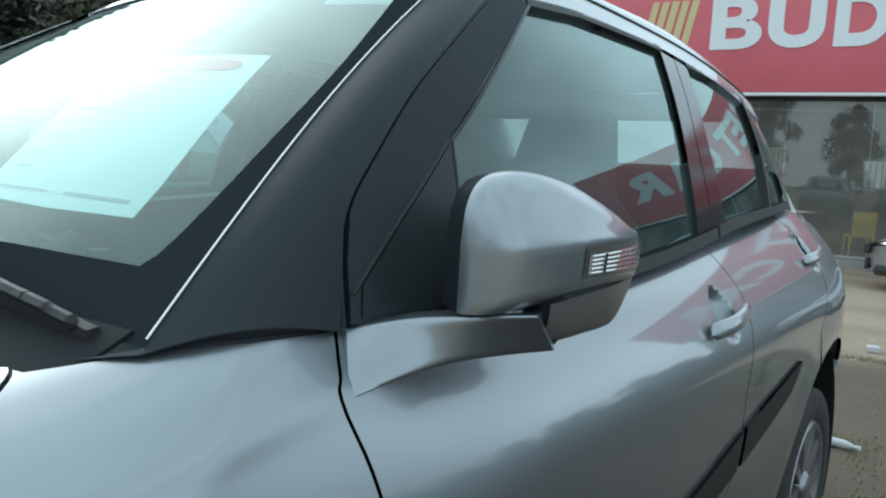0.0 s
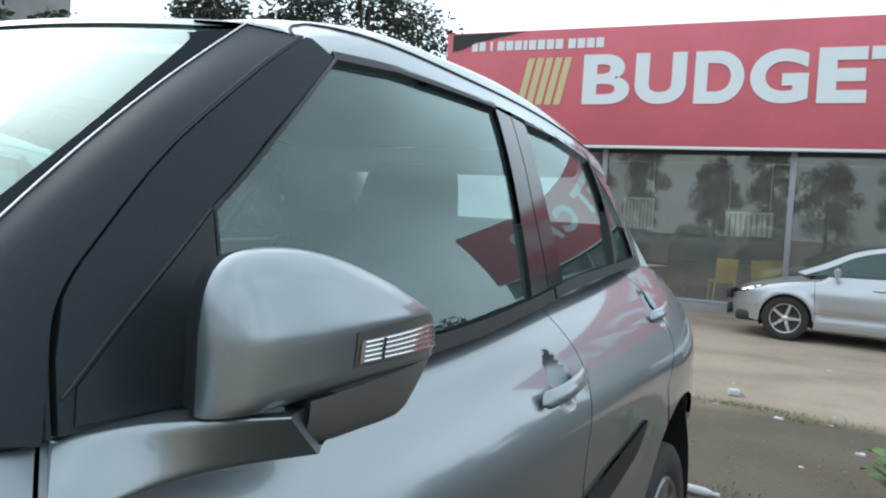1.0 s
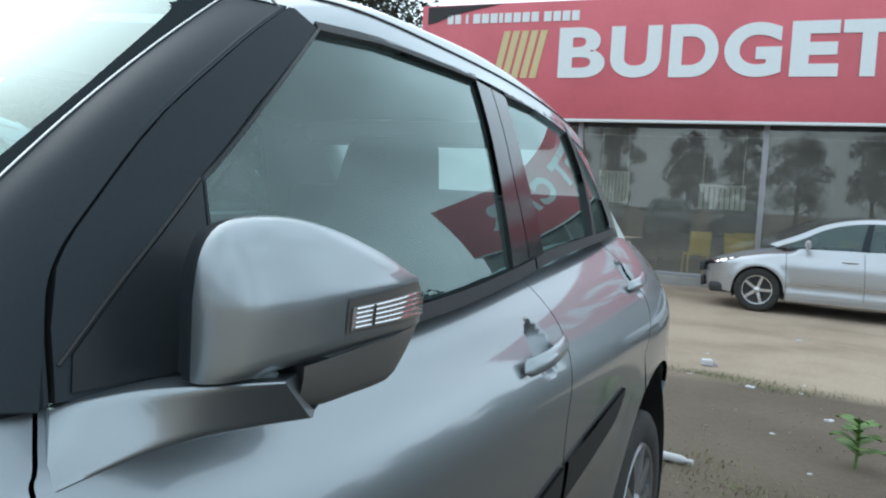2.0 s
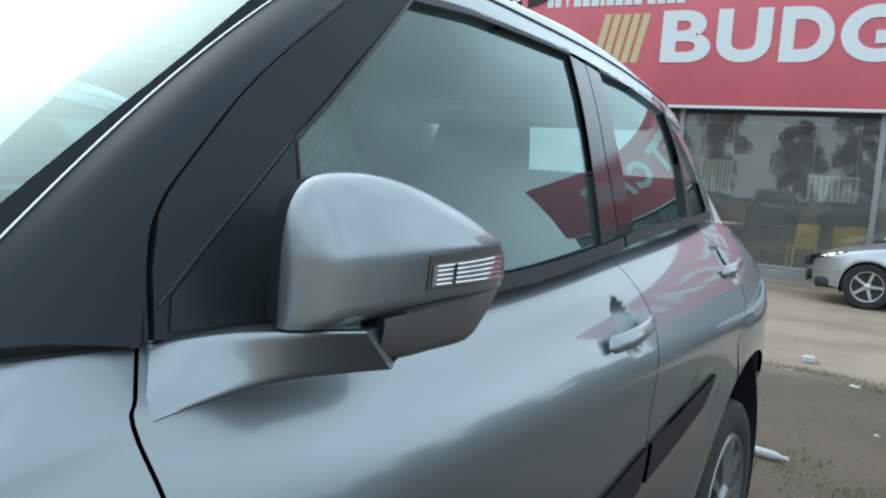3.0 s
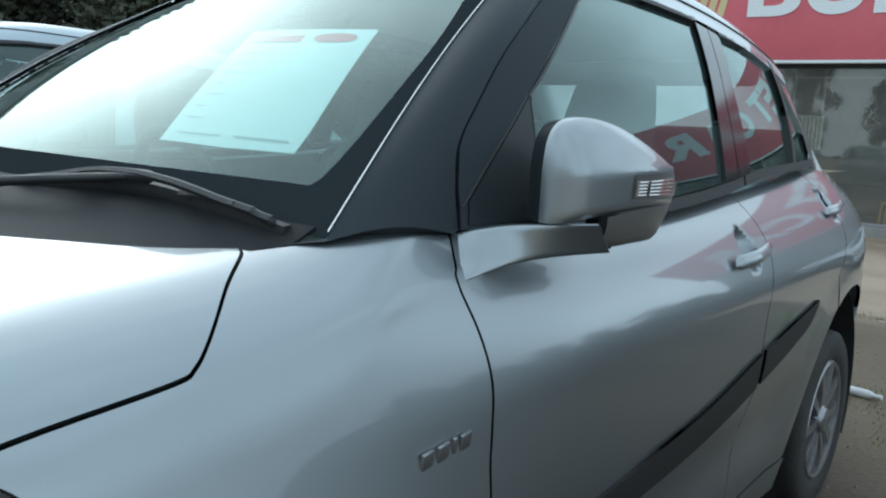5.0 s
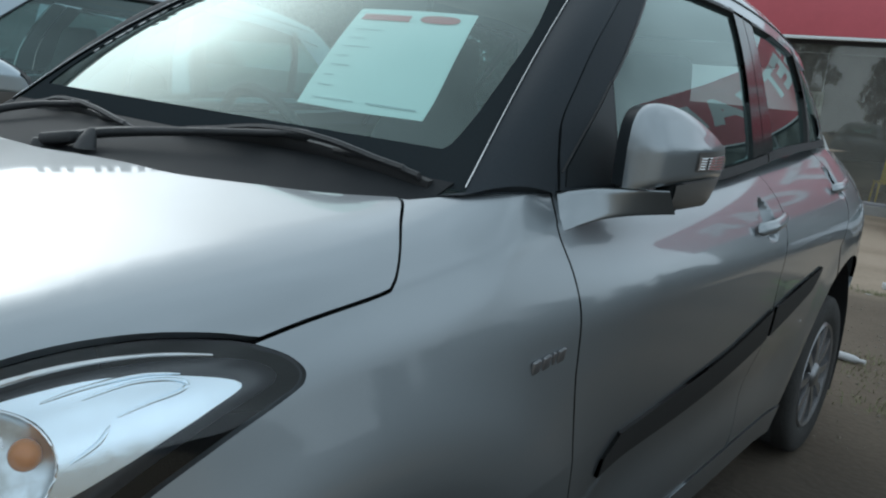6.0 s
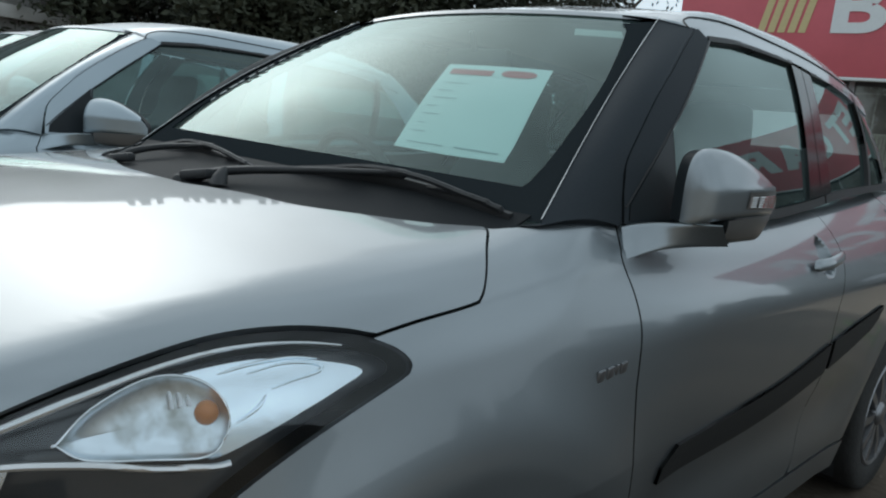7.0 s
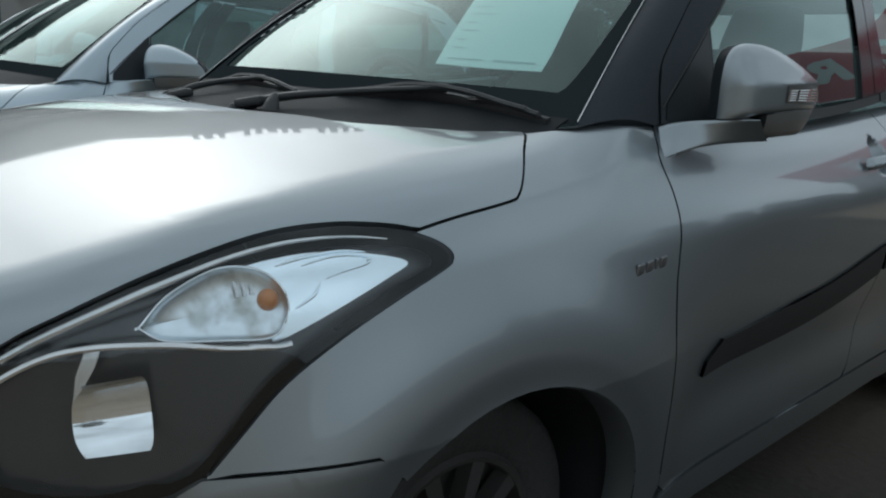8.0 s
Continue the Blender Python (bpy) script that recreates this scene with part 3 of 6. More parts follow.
            patch("side_moulding", low_z + hi_z, flank, (0.03, 0.02), STRIP, own, (1, 0, 0), 0.007, 0.012, "dark grey moulding strip", mirror=s)
        # handles over scooped cups
        for hy, hz, own in ((1.308, 0.917, door), (2.19, 0.978, door_2)):
            rows = []
            for t in np.linspace(0, 1, 18):
                yy, zz = hy + 0.212 * t, hz + 0.020 * t
                end = min(t, 1 - t) / 0.08
                fat = min(max(end, 0.0), 1)
                fat = math.sqrt(max(1 - (1 - fat)**2, 0.02))
                out = 0.014 + 0.020 * math.sin(0.5 * math.pi * min(t / 0.5, 1)) - 0.006 * float(smooth(0.7, 1.0, t))
                base = float(side(np.array(hy - 0.05), np.array(zz))) + (float(side(np.array(hy + 0.25), np.array(zz))) - float(side(np.array(hy - 0.05), np.array(zz)))) * (t * 0.205 + 0.05) / 0.30
                rows.append([(base + out - 0.006 + 0.009 * fat * math.cos(q), yy, zz + (0.0140 - 0.002 * t) * fat * math.sin(q) - 0.006 * math.cos(q)) for q in np.linspace(0, 2 * math.pi, 14, endpoint=False)])
            loft("door_handle", rows, paint, own, closed=True, caps=True, mirror=s)
        # window surrounds
        b_front = [(1.553, 1.433), (1.504, 1.34), (1.445, 1.20), (1.424, 1.07)]
        b_rear = [(1.706, 1.421), (1.658, 1.33), (1.620, 1.237), (1.612, 1.085)]
        mid = [((p[0] * 0.52 + q[0] * 0.48), (p[1] + q[1]) / 2) for p, q in zip(b_front, b_rear)]
        frame_line = [(0.474, 1.028), (0.477, 1.084)] + [(y + 0.005, z) for y, z in spline(LINE_2, 3)[6:]] + [(0.930, 1.432), (0.966, 1.414), (0.760, 1.284), (0.648, 1.205), (0.632, 1.12), (0.628, 1.03)]
        patch("window_frame", frame_line, pane, st, pillar, door, (1, 0, 0), 0.004, 0.015, mirror=s)
        sail = [(0.486, 1.034), (0.490, 1.062)] + spline([(0.490, 1.062), (0.548, 1.118), (0.645, 1.200)], 5)[1:] + [(0.640, 1.17), (0.634, 1.12), (0.630, 1.035)]
        patch("sail_panel", sail, pane, st, SAIL, door, (1, 0, 0), 0.0065, 0.006, "black plastic corner panel", mirror=s)
        groove = spline([(0.478, 1.056), (0.540, 1.116), (0.644, 1.203)], 6)
        tube("frame_groove", [pane(y, z) + (0.004, 0, 0) for y, z in groove], 0.0022, RUBBER, door, sides=6, mirror=s)
        front_seal = [(0.634, 1.04), (0.636, 1.12), (0.646, 1.200)] + [(0.648 + 0.318 * k, 1.2045 + 0.2095 * k + 0.012 * k * (1 - k)) for k in np.linspace(0, 1, 14)]
        tube("front_seal", [pane(y, z) + (0.003, 0.003, -0.001) for y, z in front_seal], 0.0035, SAIL, door, sides=6, mirror=s)
        seal = [(0.966, 1.411)] + spline([(1.156, 1.429), (1.362, 1.432), (1.553, 1.433)], 3) + [(1.560, 1.444)] + spline([(1.362, 1.443), (1.156, 1.440), (0.969, 1.423)], 3)
        patch("window_seal", seal, pane, (0.06, 0.02), RUBBER, door, (1, 0, 0), 0.005, 0.02, mirror=s)
        patch("pillar_cover", spline(b_front, 3) + spline(mid, 3)[::-1], pane, (0.04, 0.04), pillar if not hero else BLACK_GLOSS, door, (1, 0, 0), 0.003, 0.015, mirror=s)
        patch("pillar_cover", [(y + 0.005, z) for y, z in spline(mid, 3)] + spline(b_rear, 3)[::-1], pane, (0.04, 0.04), BLACK_GLOSS, door_2, (1, 0, 0), 0.003, 0.015, mirror=s)
        seal_2 = [(1.706, 1.421), (1.928, 1.416), (2.192, 1.404), (2.232, 1.390), (2.236, 1.398), (2.192, 1.414), (1.928, 1.427), (1.71, 1.432)]
        patch("window_seal", seal_2, pane, (0.06, 0.02), RUBBER, door_2, (1, 0, 0), 0.005, 0.02, mirror=s)
        divider = [(2.192, 1.405), (2.156, 1.285), (2.080, 1.115), (2.112, 1.112), (2.186, 1.285), (2.226, 1.400)]
        patch("window_divider", divider, pane, (0.04, 0.04), RUBBER, door_2, (1, 0, 0), 0.006, 0.02, mirror=s)
        for y0, y1, own in ((0.63, 1.53, door), (1.54, 2.41, door_2)):
            ys = np.linspace(y0, y1, 16)
            patch("belt_moulding", [(y, belt(y) - 0.004) for y in ys] + [(y, belt(y) + 0.018) for y in ys[::-1]], pane, (0.06, 0.02), RUBBER, own, (1, 0, 0), 0.010, 0.025, mirror=s)
        glass_1 = [(0.63, 1.03), (0.63, 1.12), (0.645, 1.20), (0.758, 1.287), (0.963, 1.416), (1.156, 1.434), (1.362, 1.437), (1.56, 1.437), (1.51, 1.34), (1.452, 1.2), (1.43, 1.05)]
        patch("window_glass", glass_1, pane, (0.05, 0.05), GLASS_SIDE, door, (1, 0, 0), -0.006, 0.0, "tinted green side glass", mirror=s).visible_shadow = False
        glass_2 = [(1.60, 1.075), (1.614, 1.238), (1.652, 1.33), (1.70, 1.427), (1.93, 1.422), (2.24, 1.395), (2.335, 1.257), (2.415, 1.108), (2.0, 1.09)]
        patch("window_glass", glass_2, pane, (0.05, 0.05), GLASS_SIDE, door_2, (1, 0, 0), -0.006, 0.0, "tinted green side glass", mirror=s).visible_shadow = False
        # A pillar, roof rail, C pillar
        inner = [windscreen(1.0, v) + (0.003, -0.003, 0.008) for v in np.linspace(-0.02, 0.975, 24)]
        outer_2 = spline([(0.461, 1.024)] + LINE_2[1:], 4)
        idx = np.linspace(0, len(outer_2) - 1, 24).round().astype(int)
        outer = [pane(*outer_2[i]) + (0.004, 0, 0) for i in idx]
        rows = []
        for t in np.linspace(0, 1, 9):
            rows.append([a * (1 - t) + b * t + np.array((0.5, -0.35, 0.5)) * 0.030 * (1 - (k / 23)**2) * math.sin(math.pi * t) for k, (a, b) in enumerate(zip(inner, outer))])
        loft("a_pillar", rows, pillar, root, "gloss black pillar cover" if pillar is BLACK_FILM else "", mirror=s)
        tube("pillar_seam", [pane(y, z) + (-0.001, 0, 0) for y, z in spline(LINE_2, 5)], 0.0035, BLACK_FILM, root, sides=6, mirror=s)
        tube("windscreen_moulding", [windscreen(1.0, v) + (0.001, -0.005, 0.0095) for v in np.linspace(0, 0.99, 30)], 0.0010, DULL_CHROME, root, "thin bright moulding", sides=6, mirror=s)
        border = spline([(0.260, 0.585), (0.304, 0.575), (0.372, 0.556), (0.472, 0.552)], 5)
        base = [r[0] for r in rows]
        base = [base[0] * (1 - k) + base[1] * k for k in (0, 0.5)] + base[1:]
        ks = np.linspace(0, len(base) - 1, len(border))
        base = [base[int(k)] * (1 - k % 1) + base[min(int(k) + 1, len(base) - 1)] * (k % 1) for k in ks]
        loft("cowl_corner", [[polar(y, a) - (0.004, 0, 0.004) for y, a in border], [polar(y, a) - (0.006, -0.002, -0.002) for y, a in border], [q + (0, 0, 0.001) for q in base]], pillar, root, mirror=s)
        rail_low = [(0.893, 0.740), (0.899, 0.700), (0.905, 0.650), (0.915, 0.605), (0.935, 0.588)] + [(y, float(keyed([(0.962, 0.590), (1.2, 0.631), (1.58, 0.645), (1.75, 0.638), (2.1, 0.612), (2.25, 0.585), (2.36, 0.560)], y))) for y in np.linspace(0.962, 2.36, 28)]
        rail_high = [(y, 0.795) for y in np.linspace(2.40, 0.888, 26)]
        patch("roof_rail", rail_low + rail_high, dome, (0.03, 0.03), paint, root, (0.7, 0, 0.7), 0.005, mirror=s)
        cap_edge = spline([(0.890, 0.745), (0.899, 0.700), (0.905, 0.650), (0.917, 0.605)], 3)
        ks = np.linspace(0, len(cap_edge) - 1, len(rows))
        cap_edge = [cap_edge[int(k)] * (1 - k % 1) + cap_edge[min(int(k) + 1, len(cap_edge) - 1)] * (k % 1) for k in ks]
        loft("pillar_cap", [[r[23] + (0.001, -0.001, 0.002) for r in rows], [dome(y, a) + (0.004, 0, 0.005) for y, a in cap_edge]], paint, root, mirror=s)
        seam_line = spline([(0.905, 0.610), (0.925, 0.650), (0.965, 0.685), (1.05, 0.700), (1.5, 0.702), (1.95, 0.698), (2.33, 0.670)], 8)
        tube("frame_seam", [dome(y, a) + (0.0042, 0, 0.0042) for y, a in seam_line], 0.0022, RUBBER, root, sides=6, mirror=s)
        tube("roof_ditch", [dome(y, 0.80) - (0.001, 0, 0.004) for y in np.linspace(0.93, 2.35, 40)], 0.005, RUBBER, root, sides=6, mirror=s)
        pillar_rows = []
        for dx, line_c in ((0.003, [(2.205, 1.410), (2.327, 1.257), (2.410, 1.10)]), (0.0, [(2.27, 1.430), (2.42, 1.265), (2.55, 1.095)]), (-0.014, [(2.33, 1.445), (2.52, 1.272), (2.68, 1.09)]), (-0.045, [(2.38, 1.458), (2.60, 1.28), (2.78, 1.09)]), (-0.09, [(2.41, 1.462), (2.65, 1.285), (2.85, 1.09)])):
            pillar_rows.append([pane(y, z) + (dx, 0, 0) for y, z in spline(line_c, 6)])
        loft("c_pillar", pillar_rows, paint, root, mirror=s)
        # door liners and pillars inside
        liner = [(0.55, 0.35), (2.35, 0.35), (2.40, 1.08), (1.5, 1.05), (0.66, 1.005)]
        patch("door_lining", liner, flank, (0.2, 0.2), CABIN, root, (1, 0, 0), -0.055, 0.0, mirror=s)
        wheel(root, 0.735 * s, WHEEL_F, AXLE_Z, 0.292, 0.190, 10, s, RIM_SHADED)
        wheel(root, 0.79 * s, WHEEL_R, AXLE_Z, 0.292, 0.195, 10, s)
        build_mirror(root, paint, s, hero)
    # roof, windscreen, rear glass, deck
    front_edge = [(float(windscreen(u, 1.0)[1]) + 0.004, float(np.arctan2(windscreen(u, 1.0)[2] - 1.0, windscreen(u, 1.0)[0]))) for u in np.linspace(1, -1, 25)]
    fe = [(y, a) for y, a in front_edge if 0.805 < a < math.pi - 0.805]
    patch("roof", [(0.915, 0.805)] + fe + [(0.915, math.pi - 0.805), (2.38, math.pi - 0.805), (2.44, math.pi / 2), (2.38, 0.805)], dome, (0.06, 0.06), paint, root, (0, 0, 1))
    us = np.linspace(1, -1, 41)
    header = [np.stack([windscreen(u, 0.985) + (0, -0.002, 0.003) for u in us]), np.stack([windscreen(u, 1.0) + (0, 0, 0.008) for u in us])]
    tops = np.stack([windscreen(u, 1.0) for u in us])
    header.append(dome(tops[:, 1] + 0.004, np.arctan2(tops[:, 2] - 1.0, tops[:, 0])) + (0, 0.002, 0.002))
    loft("roof_header", header, paint, root)
    patch("roof_lining", [(0.95, 0.72), (0.90, math.pi / 2), (0.95, math.pi - 0.72), (2.36, math.pi - 0.72), (2.36, 0.72)], dome, (0.12, 0.12), LINING, root, (0, 0, 1), -0.03, 0.0)
    screen = [(-1, 0), (0, -0.01), (1, 0), (1, 0.5), (1, 1), (0, 1), (-1, 1), (-1, 0.5)]
    ws = patch("windscreen", screen, windscreen, (0.08, 0.05), GLASS_FRONT, root, (0, -1, 1), 0.0, 0.0, "green-tinted windscreen glass")
    # black ceramic border inside the glass
    inside = [(0.86, 0.10), (0.915, 0.125), (0.945, 0.35), (0.95, 0.6), (0.905, 0.88), (0.86, 0.945), (0.0, 0.965)]
    patch("glass_border", [(1.0, 0.0), (1.0, 0.99)] + spline(inside[:-1], 4)[::-1], windscreen, (0.1, 0.06), FRIT, ws, (0, -1, 1), 0.0025 if hero else 0.004, 0.0)
    patch("glass_border", [(-1.0, 0.0), (-1.0, 0.99)] + [(-u, v) for u, v in spline(inside[:-1], 4)[::-1]], windscreen, (0.1, 0.06), FRIT, ws, (0, -1, 1), 0.0025 if hero else 0.004, 0.0)
    patch("glass_border", [(0.92, 0.105), (0.995, 0.0), (0, -0.01), (-0.995, 0.0), (-0.92, 0.105), (-0.5, 0.098), (0, 0.095), (0.5, 0.098)], windscreen, (0.1, 0.06), FRIT, ws, (0, -1, 1), 0.0025 if hero else 0.004, 0.0)
    # cowl grille between hood and glass
    hood_edge = [polar(y - 0.02, a) - (0, 0, 0.012) for y, a in spline([(0.240, 0.602), (0.152, 0.688), (0.056, 0.842), (0.030, 1.01), (-0.012, 1.276), (-0.02, math.pi / 2)], 4)]
    hood_edge = hood_edge + [q * (-1, 1, 1) for q in hood_edge[::-1][1:]]
    nn = len(hood_edge)
    top_edge = [windscreen(u, 0.012) + (0, -0.004, 0.006) for u in np.linspace(0.97, -0.97, nn)]
    loft("cowl_panel", [[a * (1 - t) + b * t - np.array((0, 0, 0.010 * math.sin(math.pi * t))) for a, b in zip(hood_edge, top_edge)] for t in np.linspace(0, 1, 6)], COWL, root, "black plastic cowl panel", thick=0.004)
    rear_rows = []
    for t in np.linspace(0, 1, 8):
        y, z, x = 2.42 + 0.44 * t, 1.452 - 0.36 * t, 0.49 + 0.10 * t
        rear_rows.append([(u * x, y + 0.05 * (1 - u * u), z - 0.03 * u * u) for u in np.linspace(-1, 1, 13)])
    loft("rear_window", rear_rows, GLASS_REAR, root).visible_shadow = False
    deck = []
    for y, z in ((2.84, 1.09), (2.95, 1.085), (3.10, 1.07), (3.19, 1.03), (3.22, 0.96), (3.225, 0.7), (3.225, 0.3)):
        x = float(side(np.array(min(y, 3.2)), np.array(min(z, 1.0)))) - 0.005
        deck.append([(u * x, y + 0.02 * (1 - u * u), z) for u in np.linspace(-1, 1, 13)])
    loft("boot_lid", deck, paint, root)
    box("underbody", (1.30, 3.6, 0.12), (0, 1.2, 0.27), PLASTIC, root, bevel=0.04)
    box("front_grille", (1.0, 0.06, 0.46), (0, -0.735, 0.46), PLASTIC, root, bevel=0.02)
    box("inner_floor", (1.45, 1.96, 0.03), (0, 1.52, 0.36), CABIN, root, bevel=0.0)
    box("bulkhead", (1.40, 0.04, 0.60), (0, 0.46, 0.66), CABIN, root, bevel=0.0)
    # dashboard, steering wheel, seats
    rows = []
    for y, z in ((0.27, 0.985), (0.45, 1.005), (0.62, 1.00), (0.70, 0.96), (0.72, 0.85), (0.66, 0.60)):
        rows.append([(x, y - 0.04 * (1 - (x / 0.7)**2), z + 0.02 * math.exp(-((x + 0.36) / 0.18)**2)) for x in np.linspace(-0.72, 0.72, 15)])
    loft("dashboard", rows, DASH, root)
    ring = [(-0.37 + 0.185 * math.cos(t), 0.83 - 0.075 * math.sin(t), 0.94 + 0.17 * math.sin(t)) for t in np.linspace(0, 2 * math.pi, 33)]
    sw = tube("steering_wheel", ring, 0.016, DASH, root, "dark steering wheel")
    tube("wheel_hub", [(-0.37, 0.83, 0.94), (-0.37, 0.66, 0.88)], [0.06, 0.035], DASH, sw)
    for dx, dz in ((-0.17, 0.02), (0.17, 0.02), (0, -0.16)):
        tube("wheel_spoke", [(-0.37, 0.83, 0.94), (-0.37 + dx, 0.83 - dz * 0.45, 0.94 + dz)], 0.014, DASH, sw)
    for sx in (0.36, -0.36):
        seat = box("seat_cushion", (0.50, 0.50, 0.20), (sx, 1.20, 0.56), SEAT, root, bevel=0.06, turn=(6, 0, 0), seg=3)
        rows = []
        for t in np.concatenate((np.linspace(0, 0.94, 22), (0.955, 0.97, 0.985, 0.995, 1.0))):
            z = 0.60 + 0.72 * t
            w, d = float(keyed([(0.60, 0.24), (0.95, 0.245), (1.06, 0.20), (1.13, 0.128), (1.22, 0.112), (1.32, 0.092)], z)), 0.078 - 0.022 * t
            close = max(z - 1.295, 0) / 0.0255
            k = math.sqrt(max(1 - close**2, 0.0))
            w, d = w - 0.024 * (1 - k), max(d - 0.03 * (1 - k), 0.01)
            yc = 1.42 + 0.18 * t
            rows.append([(sx * 1.05 + w * np.sign(math.cos(q)) * abs(math.cos(q))**0.35, yc + d * np.sign(math.sin(q)) * abs(math.sin(q))**0.5, z) for q in np.linspace(0, 2 * math.pi, 28, endpoint=False)])
        loft("seat_back", rows, SEAT, seat, "grey fabric seat back with headrest", closed=True, caps=True)
    box("rear_bench", (1.25, 0.50, 0.22), (0, 2.05, 0.55), SEAT, root, bevel=0.06, seg=3)
    box("rear_header", (0.90, 0.12, 0.08), (0, 2.40, 1.395), LINING, root, bevel=0.02)
    box("rear_backrest", (1.22, 0.14, 0.86), (0, 2.40, 0.80), SEAT, root, bevel=0.05, turn=(-18, 0, 0), seg=3)
    tube("inner_mirror_stem", [(0, 0.86, 1.42), (0, 0.88, 1.37)], 0.008, DASH, root)
    box("inner_mirror", (0.22, 0.03, 0.07), (0, 0.90, 1.345), DASH, root, bevel=0.012)


MIRROR_LOW = [(0, 1.0425), (0.03, 1.0475), (0.06, 1.0515), (0.144, 1.0585), (0.285, 1.0635)]
MIRROR_UP = [(0, 1.108), (0.003, 1.134), (0.009, 1.152), (0.018, 1.1635), (0.030, 1.170), (0.05, 1.1745), (0.078, 1.1755), (0.11, 1.1725), (0.15, 1.1635), (0.19, 1.150), (0.23, 1.134), (0.262, 1.1155), (0.276, 1.104), (0.285, 1.087)]
MIRROR_DEEP = [(0, 0.045), (0.05, 0.048), (0.09, 0.050), (0.139, 0.0455), (0.20, 0.034), (0.249, 0.0185), (0.272, 0.0095), (0.285, 0.002)]
MIRROR_COVER = [(0.075, 1.0130), (0.109, 1.0095), (0.157, 1.0110), (0.205, 1.0125), (0.224, 1.0150), (0.256, 1.038), (0.285, 1.0625)]
MIRROR_SPANS = (0, 0.0007, 0.002, 0.004, 0.007, 0.011, 0.016, 0.022, 0.03, 0.04, 0.055, 0.075, 0.095, 0.115, 0.135, 0.155, 0.175, 0.195, 0.215, 0.235, 0.25, 0.262, 0.27, 0.277, 0.282, 0.285)


FOLDED, OPENED = (0.843, 0.542, 0.1641, 0.9864), (0.835, 0.600, 0.930, 0.3676)


def mirror_at(s, z, o, axis=FOLDED):
    """A place of a door mirror: s along it from its inner end, z its height, o how far out."""
    bx, by, lx, ly = axis
    return np.array((bx + lx * s + ly * o, by + ly * s - lx * o, z))


def mirror_skin(s, z, axis=FOLDED):
    """The cap's outer face: upright below a soft crease, falling back above it."""
    deep = float(keyed(MIRROR_DEEP, s)) * math.sqrt(max(1 - (1 - min(s / 0.042, 1))**2, 0))
    crease, top, low = 1.1065 + 0.035 * s, float(keyed(MIRROR_UP, s)), float(keyed(MIRROR_LOW, s))
    w = min(max((z - crease) / max(top - crease, 1e-4), 0), 1)
    b = min(max((crease - z) / (crease - low), 0), 1)
    return mirror_at(s, z, deep * (1 - 0.42 * w) * (1 - w**4)**0.5 * (1 - 0.10 * b - 0.10 * max(b - 0.9, 0) / 0.1), axis)


